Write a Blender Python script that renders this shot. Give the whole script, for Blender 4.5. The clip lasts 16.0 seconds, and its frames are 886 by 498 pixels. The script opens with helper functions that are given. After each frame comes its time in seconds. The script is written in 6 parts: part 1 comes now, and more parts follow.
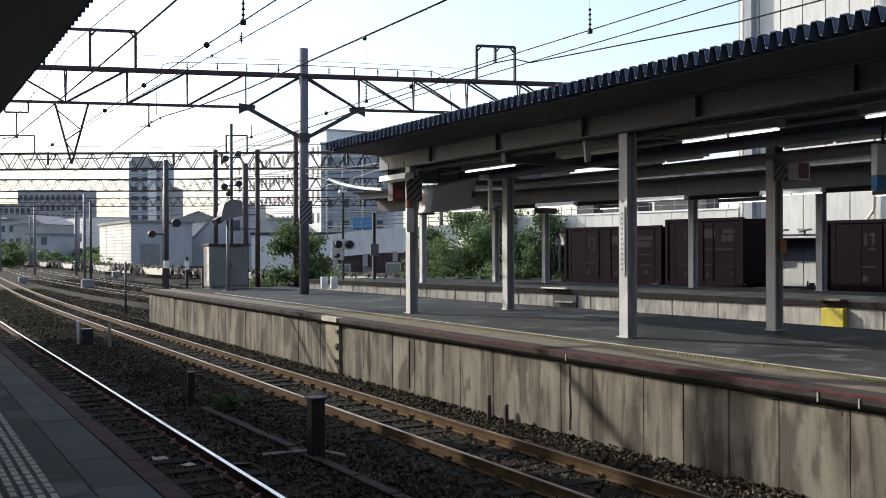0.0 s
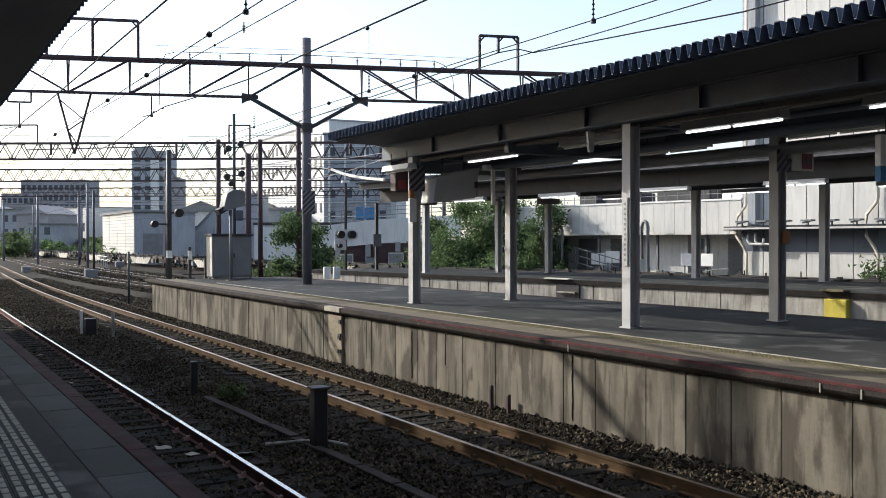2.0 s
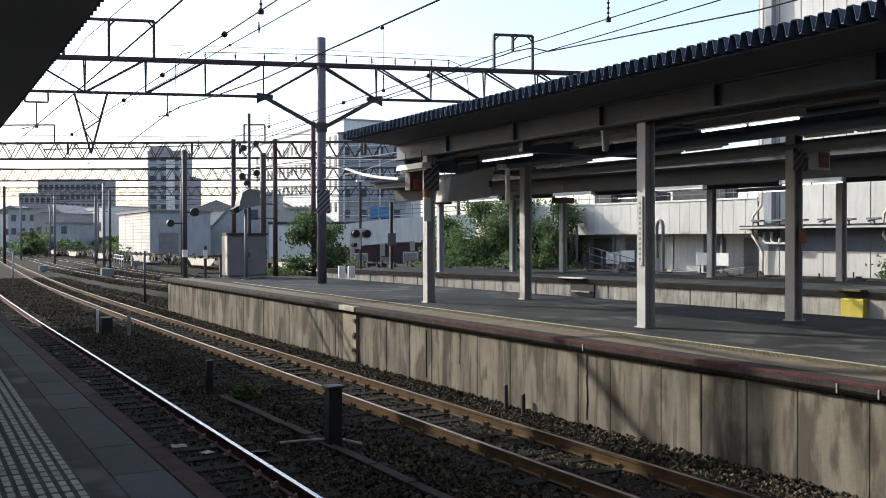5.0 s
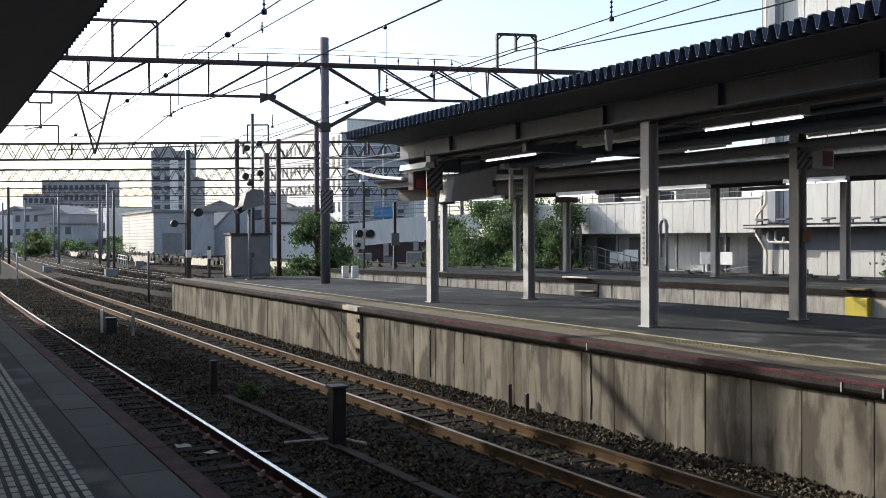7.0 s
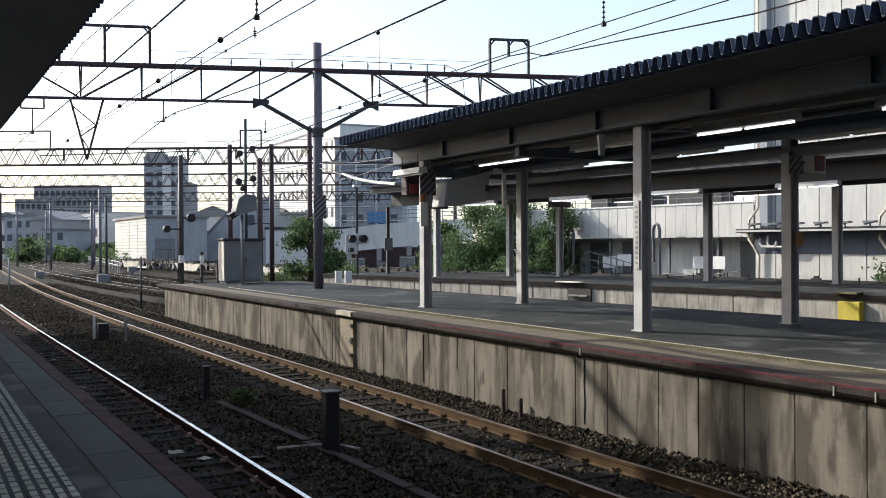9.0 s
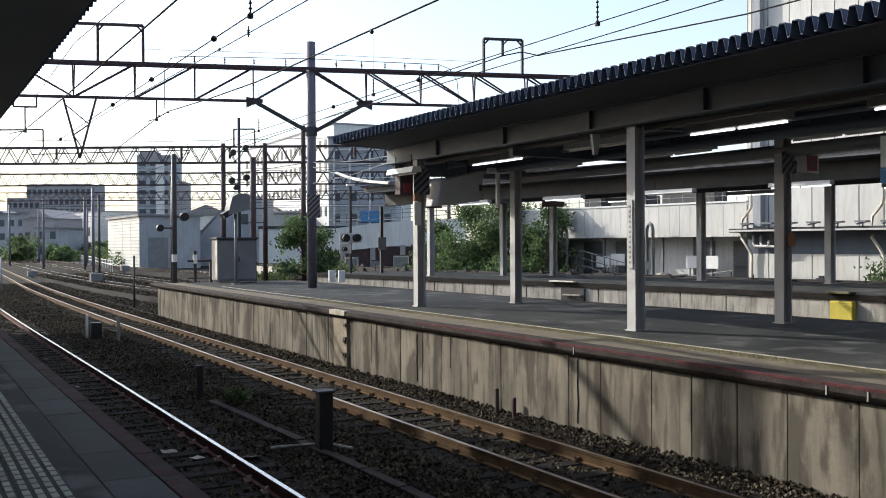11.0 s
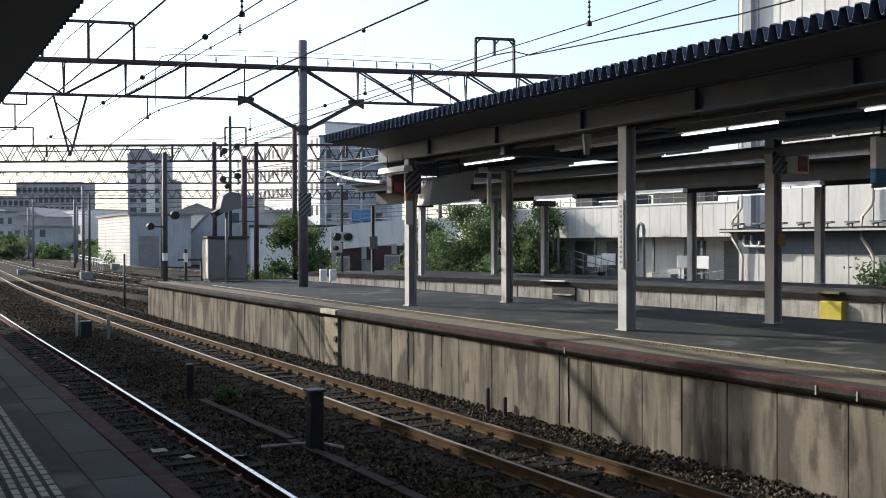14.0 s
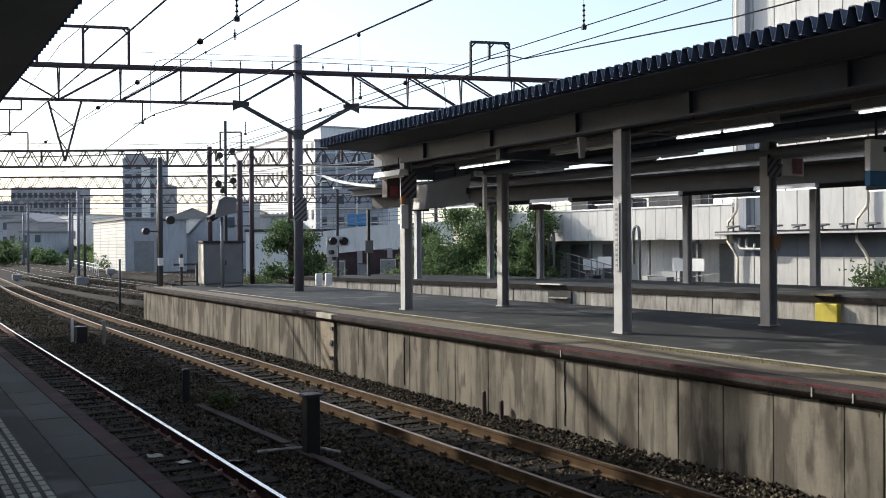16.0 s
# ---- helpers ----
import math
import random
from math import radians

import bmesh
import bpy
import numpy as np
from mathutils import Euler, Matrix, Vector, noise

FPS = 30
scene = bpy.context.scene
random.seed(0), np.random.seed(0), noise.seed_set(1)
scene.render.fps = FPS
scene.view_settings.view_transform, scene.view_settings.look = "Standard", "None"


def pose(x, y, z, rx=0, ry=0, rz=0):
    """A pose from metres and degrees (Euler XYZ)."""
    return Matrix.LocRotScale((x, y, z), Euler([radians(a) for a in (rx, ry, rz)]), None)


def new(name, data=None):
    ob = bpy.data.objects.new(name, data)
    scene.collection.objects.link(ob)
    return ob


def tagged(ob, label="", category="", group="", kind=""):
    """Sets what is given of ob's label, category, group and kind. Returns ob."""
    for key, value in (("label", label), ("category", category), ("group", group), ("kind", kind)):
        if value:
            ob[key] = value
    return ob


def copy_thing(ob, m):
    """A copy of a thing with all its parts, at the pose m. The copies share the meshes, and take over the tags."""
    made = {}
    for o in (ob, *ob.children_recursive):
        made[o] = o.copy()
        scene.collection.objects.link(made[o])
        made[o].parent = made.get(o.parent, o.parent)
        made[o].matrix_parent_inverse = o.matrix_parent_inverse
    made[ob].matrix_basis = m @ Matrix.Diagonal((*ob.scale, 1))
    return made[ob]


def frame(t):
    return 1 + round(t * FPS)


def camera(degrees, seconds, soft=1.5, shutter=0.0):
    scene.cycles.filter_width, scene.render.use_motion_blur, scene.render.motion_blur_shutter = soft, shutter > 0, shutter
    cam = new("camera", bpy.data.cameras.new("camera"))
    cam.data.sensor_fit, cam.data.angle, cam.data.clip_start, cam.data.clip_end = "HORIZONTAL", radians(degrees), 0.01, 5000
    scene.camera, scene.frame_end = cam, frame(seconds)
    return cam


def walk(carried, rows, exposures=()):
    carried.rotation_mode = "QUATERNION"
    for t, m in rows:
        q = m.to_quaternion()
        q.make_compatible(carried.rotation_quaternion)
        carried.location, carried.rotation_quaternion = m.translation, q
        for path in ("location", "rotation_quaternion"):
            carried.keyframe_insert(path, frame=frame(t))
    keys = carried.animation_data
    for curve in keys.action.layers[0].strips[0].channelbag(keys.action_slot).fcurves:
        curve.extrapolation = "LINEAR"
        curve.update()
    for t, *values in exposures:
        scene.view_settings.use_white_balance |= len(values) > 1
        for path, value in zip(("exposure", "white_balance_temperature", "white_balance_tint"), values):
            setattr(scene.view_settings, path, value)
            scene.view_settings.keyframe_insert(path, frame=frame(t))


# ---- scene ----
EYE = (0.0, 0.0, 2.6)
cam = camera(49.52, 16.0, soft=0.95)

# seconds, heading from the track's line, pitch, roll (degrees)
PATH = [
    (0.0, 30.040, 0.001, -0.223), (0.5, 30.007, -0.181, -0.135), (1.0, 29.971, -0.270, -0.104),
    (1.5, 29.936, -0.441, -0.013), (2.0, 29.876, -0.577, -0.148), (2.5, 29.867, -0.493, -0.412),
    (3.0, 29.814, -0.444, -0.462), (3.5, 29.514, -0.465, -0.197), (4.0, 29.242, -0.551, -0.176),
    (6.5, 28.833, -0.642, -0.140), (7.0, 28.803, -0.642, -0.272), (7.5, 28.881, -0.477, -0.334),
    (8.0, 28.993, -0.426, -0.557), (8.5, 29.106, -0.343, -0.512), (9.0, 29.210, -0.347, -0.381),
    (11.5, 29.677, -0.453, -0.378), (12.0, 29.722, -0.570, -0.435), (12.5, 29.819, -0.504, -0.379),
    (13.0, 29.922, -0.536, -0.300), (13.5, 30.021, -0.485, -0.297), (14.0, 30.106, -0.437, -0.163),
    (14.5, 30.185, -0.481, -0.179), (15.0, 30.251, -0.439, -0.159), (15.5, 30.296, -0.349, -0.350),
    (16.0, 30.357, -0.213, -0.391),
]
walk(cam, [(t, Matrix.Translation(EYE) @ Matrix.Rotation(radians(-yaw), 4, "Z")
            @ Matrix.Rotation(radians(90 + tilt), 4, "X") @ Matrix.Rotation(radians(roll), 4, "Z"))
           for t, yaw, tilt, roll in PATH], exposures=[(0.0, 0.36, 6130, 10), (16.0, 0.36, 6130, 10)])

# ---- light ----
SUN_AZ, SUN_EL = radians(-28.9), radians(27.2)      # azimuth from +Y towards +X
to_sun = Vector((math.sin(SUN_AZ) * math.cos(SUN_EL), math.cos(SUN_AZ) * math.cos(SUN_EL), math.sin(SUN_EL)))
world = bpy.data.worlds.new("world")
scene.world = world
world.use_nodes = True
wn = world.node_tree.nodes
sky = wn.new("ShaderNodeTexSky")
sky.sky_type, sky.sun_disc = "NISHITA", False
sky.sun_elevation, sky.sun_rotation = SUN_EL, SUN_AZ
sky.air_density, sky.dust_density, sky.ozone_density = 1.0, 2.0, 0.8
wn["Background"].inputs["Strength"].default_value = 0.15
haze = wn.new("ShaderNodeMix")              # a bright hazy veil all over the sky
haze.data_type, haze.blend_type = "RGBA", "ADD"
haze.inputs[0].default_value, haze.inputs[7].default_value = 1.0, (1.61, 1.66, 1.76, 1)
world.node_tree.links.new(sky.outputs[0], haze.inputs[6])
world.node_tree.links.new(haze.outputs[2], wn["Background"].inputs[0])
sun = new("sun", bpy.data.lights.new("sun", "SUN"))
sun.data.energy, sun.data.angle, sun.data.color = 5.0, radians(0.55), (1.0, 0.925, 0.80)
sun.matrix_world = to_sun.to_track_quat("Z", "Y").to_matrix().to_4x4()

# ---- materials ----
def material(name, color, rough=0.7, metal=0.0, var=0.25, scale=3.0, bump=0.15, fine=60.0, streak=0.0,
             dirt_sheen=None, dirt_sheen_at=0.62, rand=0.0, spec=0.4, emit=0.0, island=0.0, fleck=0.6):
    """Base colour with broad stains and fine grain in world metres; streak: runs stretched upright."""
    m = bpy.data.materials.new(name)
    m.use_nodes = True
    n, l = m.node_tree.nodes, m.node_tree.links
    b = n["Principled BSDF"]
    geo = n.new("ShaderNodeNewGeometry")
    src = geo.outputs["Position"]
    info = n.new("ShaderNodeObjectInfo")
    def noise_tex(sc, detail, stretch=None):
        t = n.new("ShaderNodeTexNoise")
        t.inputs["Scale"].default_value, t.inputs["Detail"].default_value = sc, detail
        if stretch:
            mp = n.new("ShaderNodeMapping")
            mp.inputs["Scale"].default_value = stretch
            l.new(src, mp.inputs[0])
            l.new(mp.outputs[0], t.inputs["Vector"])
        else:
            l.new(src, t.inputs["Vector"])
        return t.outputs["Fac"]
    def mix(kind, fac, a, c):
        x = n.new("ShaderNodeMix")
        x.data_type, x.blend_type = "RGBA", kind
        for sock, v in ((x.inputs[0], fac), (x.inputs[6], a), (x.inputs[7], c)):
            if hasattr(v, "links"):
                l.new(v, sock)
            elif isinstance(v, (int, float)):
                sock.default_value = v
            else:
                sock.default_value = (*v, 1)
        return x.outputs[2]
    def ramp(v, lo, hi, a, c):
        r = n.new("ShaderNodeMapRange")
        for i, k in enumerate((None, lo, hi, a, c)):
            if k is not None:
                r.inputs[i].default_value = k
        l.new(v, r.inputs[0])
        return r.outputs[0]
    def grey(v):
        c = n.new("ShaderNodeCombineColor")
        for i in range(3):
            l.new(v, c.inputs[i])
        return c.outputs[0]
    col = color
    broad = noise_tex(scale, 5)
    col = mix("MULTIPLY", 1.0, col, grey(ramp(broad, 0.25, 0.75, 1 - var, 1 + var)))
    grain = noise_tex(fine, 3)
    col = mix("MULTIPLY", 1.0, col, grey(ramp(grain, 0.25, 0.75, 1 - var * fleck, 1 + var * fleck)))
    if streak:
        run = noise_tex(1.0, 5, (3.4, 3.4, 0.5))
        col = mix("MULTIPLY", 1.0, col, grey(ramp(run, 0.46, 0.66, 1.0, 1 - streak)))
        run = noise_tex(1.0, 4, (8.5, 8.5, 0.95))
        col = mix("MULTIPLY", 1.0, col, grey(ramp(run, 0.54, 0.66, 1.0, 1 - streak * 0.9)))
    if dirt_sheen:
        patch = noise_tex(1.0, 8, (2.6, 2.6, 0.9)) if streak > 0.45 else noise_tex(scale * 1.7 + 0.3, 6)
        col = mix("MIX", ramp(patch, dirt_sheen_at, dirt_sheen_at + (0.075 if streak > 0.45 else 0.12), 0.0, 0.75), col, dirt_sheen)
    if rand:
        col = mix("MULTIPLY", 1.0, col, grey(ramp(info.outputs["Random"], 0, 1, 1 - rand, 1 + rand)))
    if island:
        col = mix("MULTIPLY", 1.0, col, grey(ramp(geo.outputs["Random Per Island"], 0, 1, 1 - island, 1 + island)))
    l.new(col, b.inputs["Base Color"])
    b.inputs["Roughness"].default_value, b.inputs["Metallic"].default_value = rough, metal
    b.inputs["Specular IOR Level"].default_value = spec if rough < 0.72 else spec * 0.2
    l.new(ramp(broad, 0.2, 0.8, max(rough - 0.12, 0.03), min(rough + 0.12, 1)), b.inputs["Roughness"])
    if bump:
        bp = n.new("ShaderNodeBump")
        bp.inputs["Strength"].default_value, bp.inputs["Distance"].default_value = bump, 0.02
        l.new(grain, bp.inputs["Height"])
        l.new(bp.outputs[0], b.inputs["Normal"])
    if emit:
        l.new(col, b.inputs["Emission Color"])
        b.inputs["Emission Strength"].default_value = emit
    return m


M = {
    "ground": material("earth", (0.014, 0.0125, 0.011), 0.95, var=0.35, scale=0.4, fine=9, dirt_sheen=(0.04, 0.045, 0.022)),
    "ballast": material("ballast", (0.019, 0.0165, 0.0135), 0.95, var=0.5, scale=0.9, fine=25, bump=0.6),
    "stone": material("stones", (0.058, 0.047, 0.032), 0.95, var=0.45, scale=0.7, fine=40, island=0.92),
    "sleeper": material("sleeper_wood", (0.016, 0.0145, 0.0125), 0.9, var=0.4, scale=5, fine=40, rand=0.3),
    "rail_side": material("rust", (0.078, 0.048, 0.024), 0.75, var=0.35, scale=4, fine=70, metal=0.0),
    "rail_dark": material("rust_dark", (0.12, 0.062, 0.058), 0.75, var=0.35, scale=4, fine=70, metal=0.0),
    "rail_far": material("rust_very_dark", (0.03, 0.022, 0.017), 0.85, var=0.35, scale=4, fine=70),
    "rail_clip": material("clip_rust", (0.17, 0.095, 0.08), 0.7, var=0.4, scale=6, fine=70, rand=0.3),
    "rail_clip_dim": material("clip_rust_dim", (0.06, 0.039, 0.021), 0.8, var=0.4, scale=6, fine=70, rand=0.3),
    "pilaster": material("patched_concrete", (0.27, 0.23, 0.17), 0.9, var=0.3, scale=3, fine=30, dirt_sheen=(0.13, 0.11, 0.085), dirt_sheen_at=0.6),
    "rail_top": material("rail_steel", (0.62, 0.61, 0.60), 0.22, 1.0, var=0.08, scale=2, fine=90, bump=0.02),
    "rail_dull": material("dull_rail_steel", (0.42, 0.36, 0.31), 0.34, 1.0, var=0.25, scale=1.2, fine=60, bump=0.03),
    "concrete": material("old_concrete", (0.186, 0.166, 0.132), 0.9, var=0.3, scale=1.6, fine=26, fleck=0.2, streak=0.46, bump=0.1,
                         dirt_sheen=(0.058, 0.05, 0.041), dirt_sheen_at=0.532, rand=0.1),
    "concrete2": material("grey_concrete", (0.36, 0.34, 0.30), 0.9, var=0.3, scale=1.5, fine=35, streak=0.4,
                          dirt_sheen=(0.2, 0.18, 0.15), rand=0.1),
    "coping": material("coping_concrete", (0.046, 0.039, 0.036), 0.9, var=0.45, scale=2.5, fine=40, dirt_sheen=(0.11, 0.096, 0.082), dirt_sheen_at=0.64, rand=0.03),
    "coping_dark": material("dark_coping", (0.024, 0.021, 0.019), 0.9, var=0.5, scale=2.5, fine=30, dirt_sheen=(0.07, 0.062, 0.05), dirt_sheen_at=0.66),
    # asphalt's pale patches paint in sheen and lit mottling besides wear
    "asphalt": material("asphalt", (0.039, 0.041, 0.041), 0.8, var=0.5, scale=0.6, fine=80, bump=0.2,
                        dirt_sheen=(0.105, 0.107, 0.104), dirt_sheen_at=0.55),
    "slab": material("paving_slab", (0.046, 0.053, 0.053), 0.75, var=0.42, scale=1.3, fine=80, rand=0.16, dirt_sheen=(0.075, 0.078, 0.076), dirt_sheen_at=0.6),
    "redline": material("red_paint", (0.052, 0.03, 0.033), 0.88, var=0.45, scale=3, fine=60, dirt_sheen=(0.06, 0.056, 0.054), dirt_sheen_at=0.52, rand=0.2),
    "redbright": material("edge_red_paint", (0.085, 0.032, 0.034), 0.85, var=0.5, scale=4, fine=60, dirt_sheen=(0.06, 0.045, 0.04), dirt_sheen_at=0.55),
    "tan": material("edge_strip", (0.15, 0.13, 0.10), 0.85, var=0.25, scale=3, fine=60, dirt_sheen=(0.09, 0.08, 0.065)),
    "tactile": material("tactile_tile", (0.31, 0.31, 0.27), 0.75, var=0.2, scale=4, fine=60, rand=0.12),
    "tactile_y": material("tactile_yellow", (0.125, 0.112, 0.068), 0.75, var=0.4, scale=4, fine=60, rand=0.12),
    "whitepaint": material("white_paint", (0.72, 0.72, 0.70), 0.6, var=0.1, scale=3, fine=60, dirt_sheen=(0.45, 0.42, 0.38)),
    "linepaint": material("worn_line_paint", (0.36, 0.33, 0.27), 0.8, var=0.35, scale=3, fine=50, dirt_sheen=(0.12, 0.11, 0.09), dirt_sheen_at=0.56),
    "yellow": material("yellow_paint", (0.44, 0.36, 0.04), 0.6, var=0.15, scale=4, dirt_sheen=(0.3, 0.25, 0.1)),
    "post": material("post_paint", (0.42, 0.42, 0.418), 0.5, var=0.12, scale=2, fine=50, dirt_sheen=(0.3, 0.29, 0.27), dirt_sheen_at=0.66),
    "soffit": material("canopy_sheet", (0.112, 0.115, 0.126), 0.75, var=0.2, scale=1.2, fine=40, rand=0.1),
    "roof": material("blue_roof_sheet", (0.058, 0.082, 0.135), 0.6, var=0.2, scale=1.5, fine=40, rand=0.08),
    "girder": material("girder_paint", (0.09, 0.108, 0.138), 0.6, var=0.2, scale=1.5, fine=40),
    "darksteel": material("dark_steel", (0.042, 0.042, 0.045), 0.6, var=0.3, scale=3, fine=40),
    "mast": material("mast_paint", (0.135, 0.13, 0.16), 0.6, var=0.2, scale=2, fine=40),
    "redsteel": material("brown_red_steel", (0.055, 0.032, 0.036), 0.6, var=0.25, scale=3, fine=40),
    "cable": material("cable", (0.03, 0.03, 0.032), 0.95, var=0.1, scale=3, fine=10, bump=0),
    "greysteel": material("grey_steel", (0.18, 0.185, 0.19), 0.55, var=0.15, scale=2, fine=40),
    # darker than the red paint itself: the containers' shade is in this colour
    "container": material("shaded_container_red", (0.0105, 0.0058, 0.0085), 0.86, var=0.25, scale=1.2, fine=30, rand=0.15),
    "mauve": material("dim_marking", (0.028, 0.023, 0.026), 0.8, var=0.4, scale=4, fine=40),
    "wagon": material("wagon_black", (0.026, 0.023, 0.022), 0.7, var=0.3, scale=3, fine=30),
    "panel": material("white_panel", (0.63, 0.62, 0.585), 0.55, var=0.07, scale=0.5, fine=20, streak=0.1, rand=0.05),
    "panel2": material("cream_panel", (0.58, 0.54, 0.46), 0.7, var=0.1, scale=0.5, fine=20, streak=0.2, rand=0.06),
    # lightened blue-grey: the haze of distance is put into the colour
    "bluegrey": material("hazed_blue_grey_wall", (0.33, 0.35, 0.375), 0.7, var=0.12, scale=0.3, fine=12, streak=0.15),
    "facade": material("pale_facade", (0.66, 0.66, 0.64), 0.75, var=0.08, scale=0.15, fine=8, streak=0.1),
    # brown-grey paled likewise, as if seen through haze
    "brownwall": material("hazed_brown_grey_wall", (0.31, 0.30, 0.305), 0.8, var=0.15, scale=0.15, fine=8),
    "window": material("window_glass", (0.05, 0.06, 0.075), 0.35, var=0.2, scale=0.3, fine=4, bump=0, spec=0.4),
    "leaf": material("leaves", (0.105, 0.155, 0.07), 0.8, var=0.35, scale=1.2, fine=15, island=0.5, bump=0),
    "leaf2": material("young_leaves", (0.10, 0.135, 0.062), 0.8, var=0.35, scale=1.2, fine=15, island=0.5, bump=0),
    "bark": material("bark", (0.10, 0.08, 0.06), 0.9, var=0.3, scale=6, fine=50),
    "red": material("red_sign", (0.2, 0.03, 0.04), 0.6, var=0.15, scale=4),
    "blue": material("blue_sign", (0.05, 0.20, 0.42), 0.5, var=0.15, scale=4),
    "orange": material("orange_paint", (0.32, 0.14, 0.05), 0.6, var=0.1, scale=4),
    "black": material("black_paint", (0.02, 0.02, 0.022), 0.5, var=0.2, scale=4),
    "signwhite": material("sign_white", (0.78, 0.78, 0.76), 0.5, var=0.05, scale=3),
    "tube": material("lamp_tube", (1.0, 0.98, 0.95), 0.4, var=0.0, scale=1, bump=0, emit=1.7),
}

for leafy in ("leaf", "leaf2"):         # leaves let part of the light through
    nt = M[leafy].node_tree
    pb = nt.nodes["Principled BSDF"]
    thin, both = nt.nodes.new("ShaderNodeBsdfTranslucent"), nt.nodes.new("ShaderNodeMixShader")
    both.inputs[0].default_value = 0.45
    nt.links.new(pb.inputs["Base Color"].links[0].from_socket, thin.inputs["Color"])
    nt.links.new(pb.outputs[0], both.inputs[1])
    nt.links.new(thin.outputs[0], both.inputs[2])
    nt.links.new(both.outputs[0], nt.nodes["Material Output"].inputs["Surface"])

# ---- mesh helpers ----
def part(name, bm, mat, parent=None, label="", smooth=False):
    me = bpy.data.meshes.new(name)
    bm.to_mesh(me)
    bm.free()
    me.materials.append(mat if not isinstance(mat, str) else M[mat])
    if smooth:
        me.polygons.foreach_set("use_smooth", [True] * len(me.polygons))
    ob = new(name, me)
    if parent:
        ob.parent = parent
    if label:
        ob["label"] = label
    return ob


def shared(name, me, parent, m):
    ob = new(name, me)
    ob.parent = parent
    ob.matrix_basis = m
    return ob


def mesh_of(name, bm, mat):
    me = bpy.data.meshes.new(name)
    bm.to_mesh(me)
    bm.free()
    me.materials.append(M[mat])
    return me


def empty(name, label, category, at=(0, 0, 0), rz=0.0, group="", kind=""):
    ob = new(name)
    ob.empty_display_size = 0.1
    ob.matrix_basis = pose(*at, 0, 0, rz)
    return tagged(ob, label, category, group, kind)


def box(bm, x0, x1, y0, y1, z0, z1, bevel=0.0):
    vs = [bm.verts.new((x, y, z)) for z in (z0, z1) for x, y in ((x0, y0), (x1, y0), (x1, y1), (x0, y1))]
    fs = [bm.faces.new([vs[i] for i in q]) for q in ((3, 2, 1, 0), (4, 5, 6, 7), (0, 1, 5, 4), (1, 2, 6, 5), (2, 3, 7, 6), (3, 0, 4, 7))]
    if bevel:
        es = list({e for f in fs for e in f.edges})
        bmesh.ops.bevel(bm, geom=es, offset=bevel, segments=1, affect="EDGES")
    return bm


def bx(x0, x1, y0, y1, z0, z1, bevel=0.0):
    return box(bmesh.new(), x0, x1, y0, y1, z0, z1, bevel)


def rod(bm, p, q, r=0.03, n=6, r2=None):
    """A round bar from p to q."""
    p, q = Vector(p), Vector(q)
    d = (q - p)
    t = d.to_track_quat("Z", "Y").to_matrix()
    r2 = r if r2 is None else r2
    a = [[bm.verts.new(c + t @ Vector((math.cos(k * math.tau / n) * rr, math.sin(k * math.tau / n) * rr, 0))) for k in range(n)]
         for c, rr in ((p, r), (q, r2))]
    for k in range(n):
        bm.faces.new((a[0][k], a[0][(k + 1) % n], a[1][(k + 1) % n], a[1][k]))
    bm.faces.new(a[0][::-1])
    bm.faces.new(a[1])
    return bm


def bar(bm, p, q, w=0.06, h=None):
    """A square-edged bar from p to q."""
    h = h or w
    p, q = Vector(p), Vector(q)
    t = (q - p).to_track_quat("Z", "Y").to_matrix()
    a = [[bm.verts.new(c + t @ Vector((x * w / 2, y * h / 2, 0))) for x, y in ((-1, -1), (1, -1), (1, 1), (-1, 1))] for c in (p, q)]
    for k in range(4):
        bm.faces.new((a[0][k], a[0][(k + 1) % 4], a[1][(k + 1) % 4], a[1][k]))
    bm.faces.new(a[0][::-1])
    bm.faces.new(a[1])
    return bm


def tube(bm, pts, r=0.02, n=5):
    """One continuous round bar through the points."""
    pts = [Vector(p) for p in pts]
    rings = []
    for i, c in enumerate(pts):
        d = pts[min(i + 1, len(pts) - 1)] - pts[max(i - 1, 0)]
        t = d.to_track_quat("Z", "Y").to_matrix()
        rings.append([bm.verts.new(c + t @ Vector((math.cos(k * math.tau / n) * r, math.sin(k * math.tau / n) * r, 0))) for k in range(n)])
    for a, b in zip(rings, rings[1:]):
        for k in range(n):
            bm.faces.new((a[k], a[(k + 1) % n], b[(k + 1) % n], b[k]))
    bm.faces.new(rings[0][::-1])
    bm.faces.new(rings[-1])
    return bm


def sweep(bm, line, profile, close_ends=True):
    """Sweeps a profile of (sideways, up) along a ground line of (x, y, z)."""
    rings = []
    for i, c in enumerate(line):
        a, b = Vector(line[max(i - 1, 0)]), Vector(line[min(i + 1, len(line) - 1)])
        d = (b - a).normalized()
        side = Vector((d.y, -d.x, 0)).normalized()
        rings.append([bm.verts.new(Vector(c) + side * s + Vector((0, 0, u))) for s, u in profile])
    k = len(profile)
    for r0, r1 in zip(rings, rings[1:]):
        for j in range(k):
            bm.faces.new((r0[j], r0[(j + 1) % k], r1[(j + 1) % k], r1[j]))
    if close_ends:
        bm.faces.new(rings[0])
        bm.faces.new(rings[-1][::-1])
    bmesh.ops.recalc_face_normals(bm, faces=bm.faces[:])
    return bm


